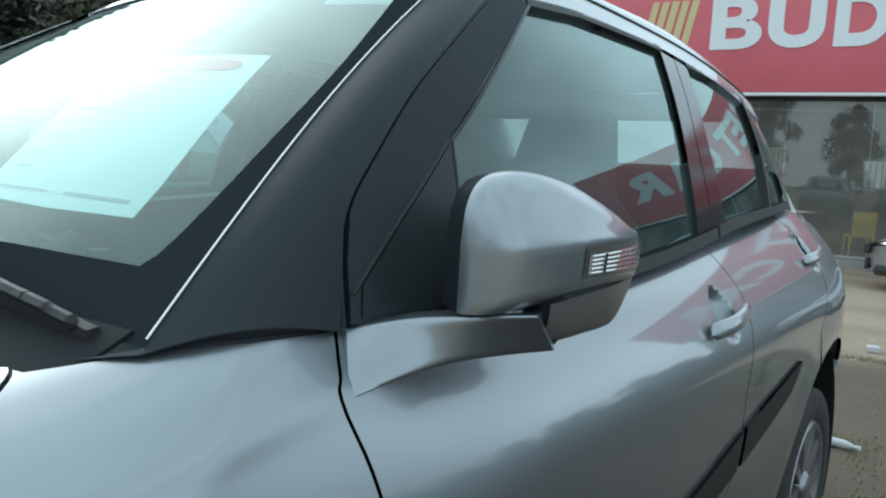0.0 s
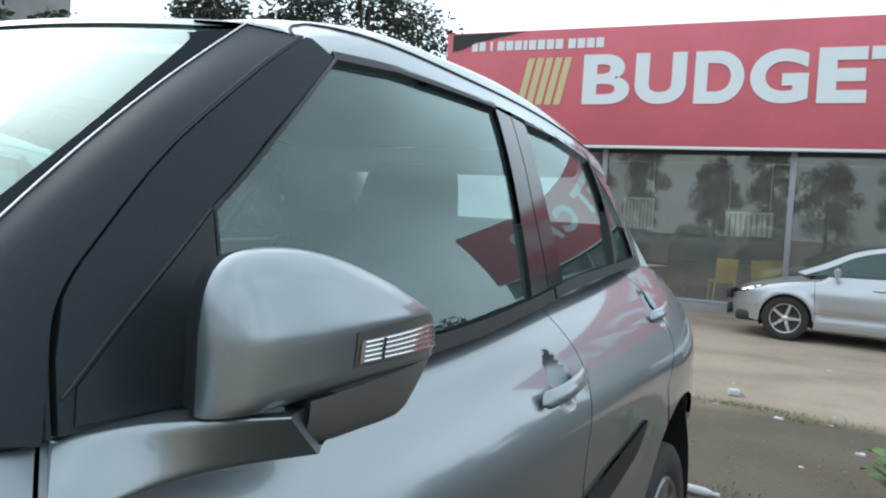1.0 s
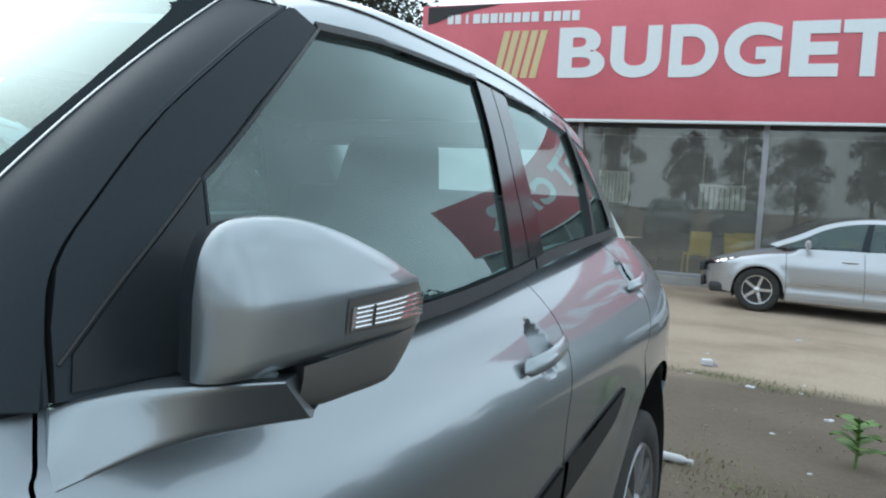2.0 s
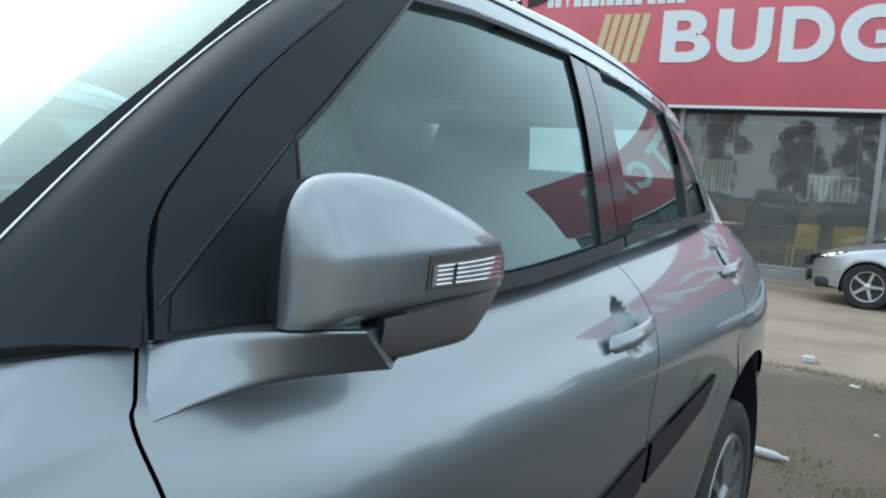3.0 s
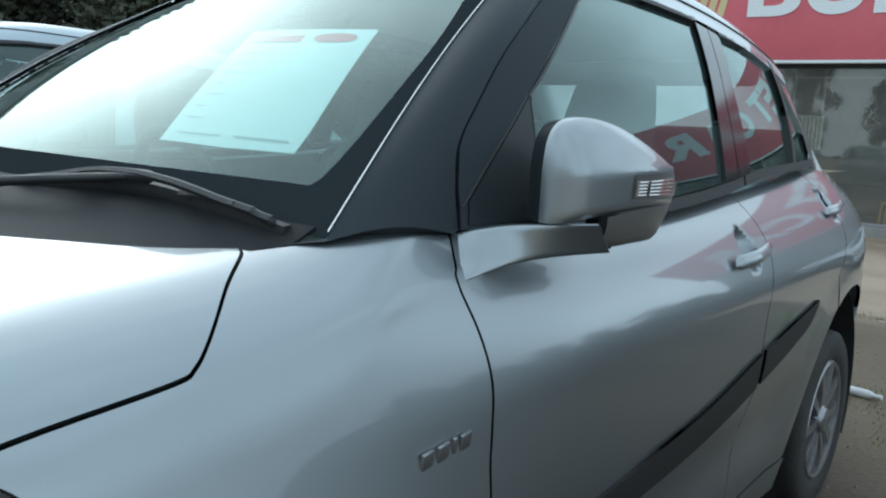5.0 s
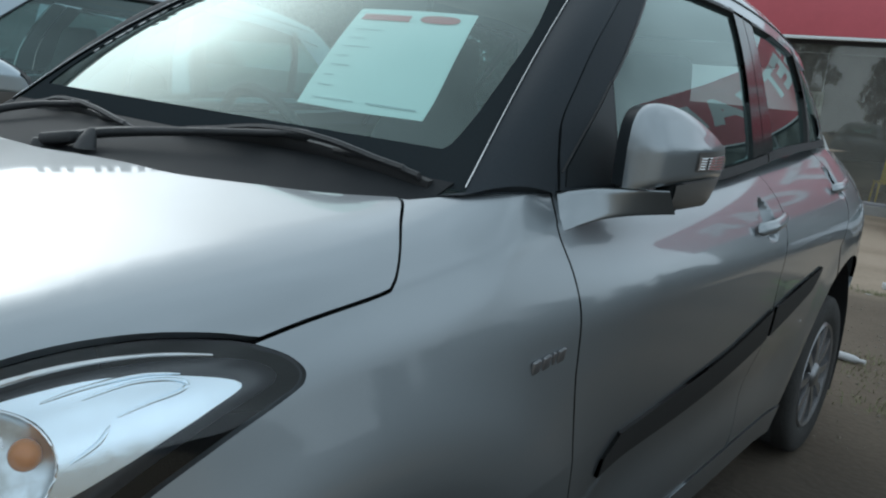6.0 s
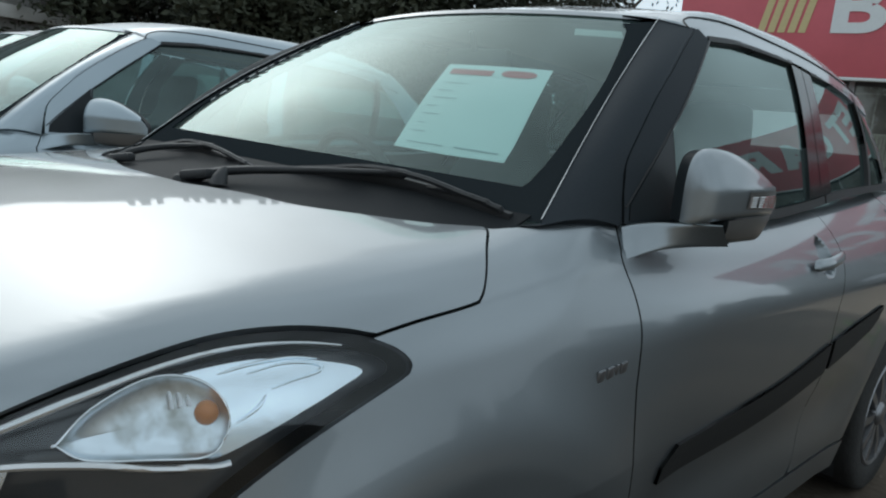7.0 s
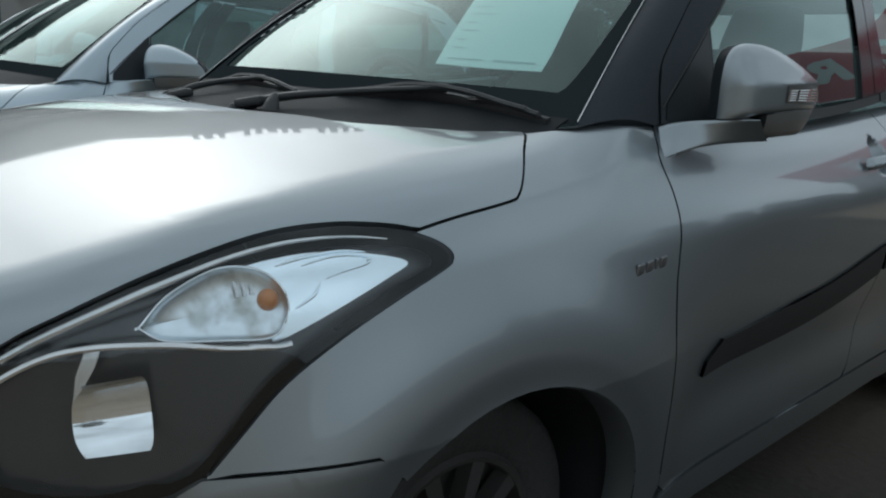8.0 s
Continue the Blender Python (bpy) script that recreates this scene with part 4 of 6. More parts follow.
def build_mirror(root, paint, s, hero):
    """A door mirror: painted cap, dark lower cover, lamp, glass, on a painted arm."""
    ft = spline([(0.772, 0.472, 1.024), (0.790, 0.487, 1.030), (0.815, 0.517, 1.036), (0.848, 0.538, 1.0400), (0.875, 0.558, 1.0430), (0.904, 0.583, 1.0450)], 4)
    fb = spline([(0.803, 0.447, 0.969), (0.813, 0.480, 0.978), (0.829, 0.516, 0.989), (0.849, 0.552, 0.996), (0.874, 0.588, 1.001), (0.902, 0.624, 1.005)], 4)
    rows = []
    for i, (a, b) in enumerate(zip(ft, fb)):
        t = i / (len(ft) - 1)
        back = np.array((-0.55 - 0.3 * (1 - t), 0.83 * t + 0.3, 0)) * (0.085 - 0.045 * t)
        down = (b - a) / np.linalg.norm(b - a)
        rr = 0.005
        ring = []
        for c, d1, d2 in ((a, back, down), (b, -down, back), (b + back - down * 0.01, -back, -down), (a + back + down * 0.004, down, -back)):
            e1, e2 = d1 / np.linalg.norm(d1) * rr, d2 / np.linalg.norm(d2) * rr
            ring += [c + e1 * (1 - k)**2 + e2 * k**2 for k in (0.0, 0.33, 0.67, 1.0)]
            if c is a:
                ring += [a * (1 - k) + b * k - back * 0.008 * math.sin(math.pi * k) for k in (0.12, 0.2, 0.35, 0.5, 0.65, 0.8, 0.88)]
        rows.append(ring)
    arm = loft("mirror_arm", rows, paint, root, "painted mirror arm", closed=True, caps=True, mirror=s)
    axis = FOLDED if hero else OPENED
    vs = [0, 0.03, 0.07, 0.13, 0.2, 0.28, 0.36, 0.44, 0.5, 0.55, 0.6, 0.66, 0.72, 0.78, 0.84, 0.89, 0.93, 0.96, 0.98, 0.993, 1.0]
    low = [float(keyed(MIRROR_LOW, q)) for q in MIRROR_SPANS]
    top = [float(keyed(MIRROR_UP, q)) for q in MIRROR_SPANS]
    rows = [[mirror_skin(q, a + (b - a) * v, axis) for v in vs] for q, a, b in zip(MIRROR_SPANS, low, top)]
    loft("mirror_cap", rows, paint, arm, "silver mirror cap", mirror=s)
    spans = np.linspace(0.078, 0.2845, 16)
    rows = []
    for q in spans:
        hi, lo, out = float(keyed(MIRROR_LOW, q)) - 0.001, float(keyed(MIRROR_COVER, q)), float(keyed(MIRROR_DEEP, q))
        lo = min(lo, hi - 0.0005)
        rows.append([mirror_at(q, hi + (lo - hi) * v, (out - 0.0035) * k, axis) for v, k in ((0, 1), (0.25, 0.99), (0.5, 0.95), (0.75, 0.88), (0.92, 0.78), (0.985, 0.66), (1.0, 0.5), (1.0, -0.35))])
    loft("mirror_cover", rows, DARK_COVER, arm, "dark grey lower mirror cover", mirror=s)
    loft("cap_floor", [[mirror_skin(q, a, axis) + (-0.0015, 0, 0.001) for q, a in zip(MIRROR_SPANS, low)], [mirror_at(q, a + 0.001, -0.012, axis) for q, a in zip(MIRROR_SPANS, low)]], SAIL, arm, mirror=s)
    line = [(q, b) for q, b in zip(MIRROR_SPANS, top)] + [(q, a) for q, a in zip(MIRROR_SPANS, low)][::-1]
    mid = np.array((0.125, 1.105))

    def back_ring(k, o):
        return [mirror_at(*(mid + (np.array(q) - mid) * k), o, axis) for q in line]
    back = loft("mirror_back", [back_ring(0.998, 0.001), back_ring(0.985, -0.003), back_ring(0.972, -0.012), back_ring(0.945, -0.026), back_ring(0.91, -0.028), back_ring(0.89, -0.020)], SAIL, arm, "black mirror housing", closed=True, mirror=s)
    loft("mirror_glass", [back_ring(0.905, -0.021), back_ring(0.4, -0.021), back_ring(0.02, -0.021)], CHROME, back, "silvered mirror glass", closed=True, mirror=s)
    tube("mirror_neck", [(0.882, 0.634, 1.010), (0.880, 0.640, 1.022), (0.876, 0.648, 1.05)], [0.014, 0.021, 0.026], SAIL, arm, mirror=s)
    if hero:
        def on_cap(u, v, out=0.0):
            """A place of the lamp: u along it to the outer end, v across it."""
            q = 0.133 + 0.1515 * u
            lo, hi = 1.0765 - 0.0035 * max(u, 0)**2, 1.0975 + 0.004 * u - 0.012 * max(u - 0.8, 0)**2 / 0.04
            return mirror_skin(q, lo + (hi - lo) * v) + np.array((0.9864, -0.1641, 0)) * out
        us = np.linspace(0, 1, 22)
        loft("lamp_recess", [[on_cap(u, v, 0.0009) for u in np.linspace(-0.035, 1, 22)] for v in np.linspace(-0.14, 1.36, 9)], DARK_COVER, arm, mirror=s)
        lamp = loft("mirror_lamp", [[on_cap(u, v, 0.0022) for u in us] for v in np.linspace(0, 1, 8)], LAMP_GREY, arm, "clear ribbed turn lamp", mirror=s)
        for k in range(5):
            tube("lamp_rib", [on_cap(u, 0.1 + 0.2 * k, 0.0028) for u in np.linspace(0.03, 0.99, 16)], 0.0011, CHROME, lamp, sides=6, mirror=s)
        for k in np.linspace(0.34, 0.94, 11):
            tube("lamp_flute", [on_cap(k, v, 0.0028) for v in np.linspace(0.06, 0.94, 4)], 0.0007, LAMP_GREY, lamp, sides=5, mirror=s)
        tube("lamp_bar", [on_cap(0.22, v, 0.004) for v in np.linspace(0.05, 0.95, 6)], 0.0011, RUBBER, lamp, sides=6, mirror=s)


car = empty("saloon_car", "silver saloon car with black pillars parked on dirt ground", "car", "parked cars")
build_car(car, PAINT, BLACK_FILM, 0.022, True)

# paper and sticker behind the windscreen
sheet = empty("price_sheet", "white printed sheet with red marks behind the windscreen", "paper sheet")
sheet_line = [(0.415, 0.192), (0.62, 0.188), (0.802, 0.194), (0.800, 0.26), (0.790, 0.335), (0.765, 0.49), (0.738, 0.637), (0.52, 0.634), (0.295, 0.626), (0.36, 0.40)]
patch("paper", sheet_line, windscreen, (0.06, 0.06), PAPER, sheet, (0, -1, 1), -0.010, 0.001)


def on_sheet(u, v):
    """A place of the sheet, from its lower left corner (0, 0) to its upper right (1, 1)."""
    a = np.array((0.415, 0.192)) * (1 - u) + np.array((0.802, 0.194)) * u
    b = np.array((0.295, 0.626)) * (1 - u) + np.array((0.738, 0.637)) * u
    return tuple(a * (1 - v) + b * v)


def mark(u0, v0, u1, v1, mat, name, round_ends=False):
    if round_ends:
        c, r = ((u0 + u1) / 2, (v0 + v1) / 2), ((u1 - u0) / 2, (v1 - v0) / 2)
        line = [on_sheet(c[0] + r[0] * np.sign(math.cos(t)) * abs(math.cos(t))**0.6, c[1] + r[1] * math.sin(t)) for t in np.linspace(0, 2 * math.pi, 16, endpoint=False)]
    else:
        line = [on_sheet(u0, v0), on_sheet(u1, v0), on_sheet(u1, v1), on_sheet(u0, v1)]
    patch(name, line, windscreen, (0.05, 0.05), mat, sheet, (0, -1, 1), -0.0085, 0.0)


mark(0.08, 0.86, 0.50, 0.93, INK_RED, "red_mark")
mark(0.58, 0.86, 0.90, 0.95, INK_RED, "red_mark", True)
for k, (u1, v) in enumerate(((0.34, 0.74), (0.24, 0.64), (0.33, 0.55), (0.20, 0.45), (0.26, 0.36), (0.18, 0.26), (0.22, 0.17))):
    mark(0.09, v, u1, v + 0.008, INK_GREY, "text_bar")
mark(0.55, 0.055, 0.93, 0.068, INK_GREY, "text_bar")
mark(0.10, 0.055, 0.45, 0.064, INK_GREY, "text_bar")
sticker = empty("windscreen_sticker", "small pale sticker at the top of the windscreen", "sticker")
patch("label_paper", [(0.685, 0.878), (0.895, 0.882), (0.870, 0.926), (0.66, 0.924)], windscreen, (0.06, 0.06), LINING, sticker, (0, -1, 1), -0.010, 0.001)

edge_strip = empty("lettered_strip", "row of small dark printed bars along the windscreen edge", "sticker")
for k in range(13):
    v0 = 0.30 + 0.045 * k
    patch("text_bar", [(-0.955, v0), (-0.925, v0), (-0.925, v0 + 0.022 + 0.008 * (k % 3)), (-0.955, v0 + 0.022 + 0.008 * (k % 3))], windscreen, (0.05, 0.05), INK_GREY, edge_strip, (0, -1, 1), 0.002, 0.0)

# badge on the fender, drawn as plain bars
badge = empty("fender_badge", "small chrome badge on the silver fender", "badge")
for k, (y0, w) in enumerate(((0.327, 0.020), (0.353, 0.020), (0.379, 0.007), (0.392, 0.020))):
    z0 = 0.788 + 0.08 * (y0 - 0.33)
    c = flank(y0 + w / 2, z0 + 0.008)
    box("badge_bar", (0.006, w, 0.021), (c[0] + 0.001, c[1], c[2]), RIM, badge, bevel=0.0025, turn=(6, 10, 3))

# wipers
for name_label, arm_pts, blade in (
        ("long black wiper at rest on the glass", [(0.03, 0.03, 0.998), (0.09, 0.09, 1.028), (0.22, 0.17, 1.048), (0.36, 0.232, 1.062)], [(0.15, -0.025), (0.40, 0.015), (0.58, 0.025), (0.75, 0.012), (0.925, -0.008)]),
        ("black wiper at rest on the glass", [(-0.36, 0.05, 0.990), (-0.37, 0.11, 1.022), (-0.33, 0.18, 1.042), (-0.22, 0.235, 1.062)], [(-0.66, -0.030), (-0.48, -0.005), (-0.28, -0.008), (-0.1, -0.025), (0.03, -0.040)])):
    wiper = empty("wiper", name_label, "wiper", "wipers")
    pts = spline([(*q,) for q in blade], 5)
    rows = []
    for i, (u, v) in enumerate(pts):
        t = i / (len(pts) - 1)
        p, n = surface(windscreen, np.array([u]), np.array([v]))
        p, n = p[0], n[0] * np.sign(n[0][2])
        h = 0.010 + 0.010 * math.sin(math.pi * t)
        b = np.array((0, 0.7, 0.7))
        rows.append([p + n * 0.004 - b * 0.008, p + n * h - b * 0.006, p + n * (h + 0.006), p + n * h + b * 0.009, p + n * 0.004 + b * 0.009])
    loft("wiper_blade", rows, RUBBER, wiper, closed=True, caps=True)
    # bowed claws that carry the blade, and the hook of the arm at their middle
    for a, b, up in ((0.06, 0.94, 0.026), (0.03, 0.36, 0.013), (0.64, 0.97, 0.013)):
        path = []
        for t in np.linspace(a, b, 15):
            u, v = pts[int(round(t * (len(pts) - 1)))]
            q, n = surface(windscreen, np.array([u]), np.array([v]))
            k = (t - a) / (b - a)
            path.append(q[0] + n[0] * np.sign(n[0][2]) * (0.017 + up * math.sin(math.pi * k)**0.7))
        tube("blade_claw", path, 0.0058, PLASTIC, wiper, sides=6)
    u, v = pts[len(pts) // 2]
    q, n = surface(windscreen, np.array([u]), np.array([v]))
    q = q[0] + n[0] * np.sign(n[0][2]) * 0.038
    arm_line = spline(arm_pts[:-1] + [tuple(q)], 5)
    tube("wiper_arm", arm_line, [0.0115 - 0.0004 * k for k in range(len(arm_line))], PLASTIC, wiper)
    box("arm_hook", (0.05, 0.016, 0.014), tuple(q), PLASTIC, wiper, bevel=0.004, turn=(35, 0, 10))
    box("arm_hinge", (0.075, 0.026, 0.020), (arm_pts[0][0] + 0.04, arm_pts[0][1] + 0.012, arm_pts[0][2] + 0.020), PLASTIC, wiper, bevel=0.006, turn=(0, -10, 16))
    x, y, z = arm_pts[0]
    lathe("wiper_pivot", [(0.0, 0.016), (0.012, 0.014), (0.017, 0.006), (0.019, -0.02)], PLASTIC, pose(x, y, z, 0, -90, 0), wiper, n=16)
nozzle = empty("washer_nozzle", "small black washer nozzle on the cowl", "nozzle")
loft("nozzle_body", [[(0.13 + r * math.cos(t), 0.055 + r * 0.8 * math.sin(t) + k, 1.018 + h) for t in np.linspace(0, 2 * math.pi, 10, endpoint=False)] for r, h, k in ((0.022, -0.01, 0), (0.017, 0.006, 0.004), (0.007, 0.022, 0.010), (0.003, 0.024, 0.012))], PLASTIC, nozzle, closed=True, caps=True)

# the two sister cars beside it
car_2 = empty("hatchback_car", "blue-silver car parked close beside the saloon", "car", "parked cars")
build_car(car_2, PAINT_B, PAINT_B, 0.045, False)
car_2.matrix_basis = pose(-2.32, -0.15, -0.05)
car_3 = copy_thing(car_2, pose(-4.75, 0.35, 0.0))
tagged(car_3, "pale silver car parked behind the other cars", "car", "parked cars")


# ---- ground ----
def ground_z(x, y):
    t = np.clip((np.asarray(y, float) - 3.6) / 7.5, 0, 1)
    return -0.26 * t * t * (3 - 2 * t)


def stretched(lo, hi, inner_lo, inner_hi, fine, n):
    a = np.arange(inner_lo, inner_hi + fine, fine)
    k = np.linspace(0, 1, n)[1:]
    return np.concatenate((inner_lo - (k[::-1]**2.2) * (inner_lo - lo), a, inner_hi + (k**2.2) * (hi - inner_hi)))


gx, gy = stretched(-400, 400, -7, 8, 0.12, 16), stretched(-400, 400, -3, 15, 0.12, 16)
verts, faces = [], []
for y in gy:
    for x in gx:
        near = 1 if abs(x) < 12 and -6 < y < 18 else 0
        bumpy = 0.012 * noise.noise((x * 0.9, y * 0.9, 0)) + 0.006 * noise.noise((x * 4, y * 4, 3))
        verts.append((x, y, float(ground_z(x, y)) + near * bumpy - 0.004))
nx = len(gx)
for j in range(len(gy) - 1):
    for i in range(nx - 1):
        faces.append((j * nx + i, j * nx + i + 1, (j + 1) * nx + i + 1, (j + 1) * nx + i))
GROUND = material("dirt", (0.325, 0.255, 0.19), 0.95, 0, 0, 35, 0.30, 0.7, 0.30, 0.9)
gn, gl_ = GROUND.node_tree.nodes, GROUND.node_tree.links
old = GROUND.node_tree.nodes["Principled BSDF"].inputs["Base Color"].links[0].from_socket
geo, sep, edge, wob = gn.new("ShaderNodeNewGeometry"), gn.new("ShaderNodeSeparateXYZ"), gn.new("ShaderNodeMapRange"), gn.new("ShaderNodeTexNoise")
wob.inputs["Scale"].default_value = 0.8
add = gn.new("ShaderNodeMath")
add.operation = "MULTIPLY_ADD"
add.inputs[1].default_value = 1.6
gl_.new(geo.outputs["Position"], sep.inputs[0])
gl_.new(geo.outputs["Position"], wob.inputs["Vector"])
gl_.new(wob.outputs[0], add.inputs[0])
gl_.new(sep.outputs[1], add.inputs[2])
gl_.new(add.outputs[0], edge.inputs[0])
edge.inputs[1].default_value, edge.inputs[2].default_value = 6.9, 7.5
# the strip of darker dirt, with the cars' shade in its colour, lies beside them only
far_front, far_side, both, all_three = gn.new("ShaderNodeMapRange"), gn.new("ShaderNodeMapRange"), gn.new("ShaderNodeMath"), gn.new("ShaderNodeMath")
# ragged borders: the place is shifted by broad and fine noise before it is compared
shift, shove, ragged = gn.new("ShaderNodeTexNoise"), gn.new("ShaderNodeVectorMath"), gn.new("ShaderNodeSeparateXYZ")
shift.inputs["Scale"].default_value, shift.inputs["Detail"].default_value, shift.inputs["Roughness"].default_value = 0.7, 8, 0.62
shove.operation = "MULTIPLY_ADD"
shove.inputs[1].default_value = (3.4, 3.4, 0)
gl_.new(geo.outputs["Position"], shift.inputs["Vector"])
gl_.new(shift.outputs["Color"], shove.inputs[0])
centred = gn.new("ShaderNodeVectorMath")
centred.inputs[1].default_value = (-1.7, -1.7, 0)
gl_.new(geo.outputs["Position"], centred.inputs[0])
gl_.new(centred.outputs[0], shove.inputs[2])
gl_.new(shove.outputs[0], ragged.inputs[0])
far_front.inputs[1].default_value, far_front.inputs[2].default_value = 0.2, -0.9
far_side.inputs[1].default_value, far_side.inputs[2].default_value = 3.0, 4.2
# the pale ground stops short of the darkened corner beside the shop
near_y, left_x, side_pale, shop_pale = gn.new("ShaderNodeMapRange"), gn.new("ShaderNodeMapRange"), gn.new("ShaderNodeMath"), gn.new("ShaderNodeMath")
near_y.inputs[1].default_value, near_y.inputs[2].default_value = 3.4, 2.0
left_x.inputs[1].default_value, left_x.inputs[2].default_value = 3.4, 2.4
side_pale.operation = shop_pale.operation = "MULTIPLY"
gl_.new(ragged.outputs[1], near_y.inputs[0])
gl_.new(ragged.outputs[0], left_x.inputs[0])
gl_.new(far_side.outputs[0], side_pale.inputs[0])
gl_.new(near_y.outputs[0], side_pale.inputs[1])
gl_.new(edge.outputs[0], shop_pale.inputs[0])
gl_.new(left_x.outputs[0], shop_pale.inputs[1])
both.operation = all_three.operation = "MAXIMUM"
gl_.new(ragged.outputs[1], far_front.inputs[0])
gl_.new(ragged.outputs[0], far_side.inputs[0])
gl_.new(far_front.outputs[0], both.inputs[0])
gl_.new(side_pale.outputs[0], both.inputs[1])
gl_.new(both.outputs[0], all_three.inputs[0])
gl_.new(shop_pale.outputs[0], all_three.inputs[1])
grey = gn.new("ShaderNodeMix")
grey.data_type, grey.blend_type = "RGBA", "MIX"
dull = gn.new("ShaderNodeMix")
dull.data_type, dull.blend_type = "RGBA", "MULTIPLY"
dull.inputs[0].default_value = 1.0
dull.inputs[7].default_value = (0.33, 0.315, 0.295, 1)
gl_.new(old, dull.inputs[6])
# darker still next to the doors: the saloon's shade, put into the dirt colour
car_shade, darkened_dirt = gn.new("ShaderNodeMapRange"), gn.new("ShaderNodeMix")
car_shade.inputs[1].default_value, car_shade.inputs[2].default_value = 3.6, 2.2
darkened_dirt.data_type, darkened_dirt.blend_type = "RGBA", "MULTIPLY"
darkened_dirt.inputs[7].default_value = (0.30, 0.32, 0.35, 1)
gl_.new(add.outputs[0], car_shade.inputs[0])
# the unseen corner beside the shop is darkened too, for the doors' reflections
corner, dark_mask = gn.new("ShaderNodeMapRange"), gn.new("ShaderNodeMath")
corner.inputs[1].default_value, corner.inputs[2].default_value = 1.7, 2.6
dark_mask.operation = "MAXIMUM"
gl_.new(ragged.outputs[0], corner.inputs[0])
gl_.new(car_shade.outputs[0], dark_mask.inputs[0])
gl_.new(corner.outputs[0], dark_mask.inputs[1])
gl_.new(dark_mask.outputs[0], darkened_dirt.inputs[0])
gl_.new(dull.outputs[2], darkened_dirt.inputs[6])
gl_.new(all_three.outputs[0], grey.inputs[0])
gl_.new(darkened_dirt.outputs[2], grey.inputs[6])
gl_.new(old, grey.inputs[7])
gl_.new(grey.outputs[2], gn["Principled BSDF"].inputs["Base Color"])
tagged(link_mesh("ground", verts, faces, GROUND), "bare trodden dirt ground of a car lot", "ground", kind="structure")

# ---- shop ----
SIGN_RED = material("sign_red", (0.62, 0.125, 0.155), 0.45, 0, 0, 8, 0.06, 0, 0.10, 0.8)
SIGN_WHITE = material("sign_white", (0.72, 0.75, 0.76), 0.5, 0, 0, 20, 0.05)
SIGN_YELLOW = material("sign_yellow", (0.60, 0.50, 0.26), 0.5, 0, 0, 20, 0.08)
FLAP = material("torn_black", (0.03, 0.03, 0.03), 0.7, 0, 0, 20, 0.2)
FRAME = material("window_frame_paint", (0.30, 0.29, 0.30), 0.5, 0.3, 0, 60, 0.1)
WALL = material("plaster", (0.46, 0.45, 0.43), 0.85, 0, 0, 30, 0.1, 0.2, 0.25, 0.7)
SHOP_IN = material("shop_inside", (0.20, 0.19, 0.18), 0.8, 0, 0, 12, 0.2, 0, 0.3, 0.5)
YELLOW = material("yellow_plastic", (0.72, 0.52, 0.05), 0.45, 0, 0, 40, 0.08)
CONCRETE = material("concrete", (0.30, 0.29, 0.28), 0.9, 0, 0, 40, 0.18, 0.4, 0.3, 1.2)
PALE_STRIP = material("pale_strip", (0.55, 0.60, 0.58), 0.8, 0, 0, 30, 0.1)
SHOP = pose(1.0, 15.4, -0.26, 0, 0, 5)
X0, X1 = -8.10, 4.95


def shop_box(name, x0, x1, y0, y1, z0, z1, mat, parent=None, bevel=0.01, label=""):
    ob = box(name, (x1 - x0, y1 - y0, z1 - z0), ((x0 + x1) / 2, (y0 + y1) / 2, (z0 + z1) / 2), mat, parent, label, bevel)
    if parent is None:
        ob.matrix_basis = SHOP
    return ob


sign = empty("sign_board", "long red shop sign board with white lettering", "sign", m=SHOP)
shop_box("panel", X0, X1, 0.0, 0.40, 3.06, 5.33, SIGN_RED, sign, 0.015)
shop_box("bottom_trim", X0, X1, -0.015, 0.10, 3.00, 3.055, SIGN_WHITE, sign)
flap = [(X0 + 0.14, 5.30), (X0 + 1.75, 5.315), (X0 + 1.2, 5.22), (X0 + 0.7, 5.12), (X0 + 0.35, 4.99), (X0 + 0.14, 4.95)]
loft("torn_flap", [[(x, -0.012, z) for x, z in flap], [(x, -0.004, z) for x, z in flap]], FLAP, sign, closed=True, caps=True)
for k in range(5):
    x = -6.47 + 0.19 * k
    lo = [(x, 3.84), (x + 0.135, 3.84), (x + 0.335, 4.77), (x + 0.20, 4.77)]
    loft("stripe", [[(a, -0.012, b) for a, b in lo], [(a, -0.002, b) for a, b in lo]], SIGN_YELLOW, sign, closed=True, caps=True)


def letter(ch, x0, x1, z0, z1, mat, parent):
    """One raised capital, fitted between x0, x1 and z0, z1."""
    cu = bpy.data.curves.new("letter", "FONT")
    cu.body, cu.size, cu.extrude, cu.offset = ch, 1.0, 0.01, 0.030 if ch == "B" else 0.045
    ob = new("letter", cu)
    me = bpy.data.meshes.new_from_object(ob.evaluated_get(bpy.context.evaluated_depsgraph_get()))
    bpy.data.objects.remove(ob)
    xs, ys = [v.co.x for v in me.vertices], [v.co.y for v in me.vertices]
    for v in me.vertices:
        a = (v.co.x - min(xs)) / (max(xs) - min(xs))
        b = (v.co.y - min(ys)) / (max(ys) - min(ys))
        v.co = (x0 + (x1 - x0) * a, -0.012 - v.co.z, z0 + (z1 - z0) * b)
    me.materials.clear()
    me.materials.append(mat)
    ob = new("letter", me)
    ob.parent = parent
    return ob


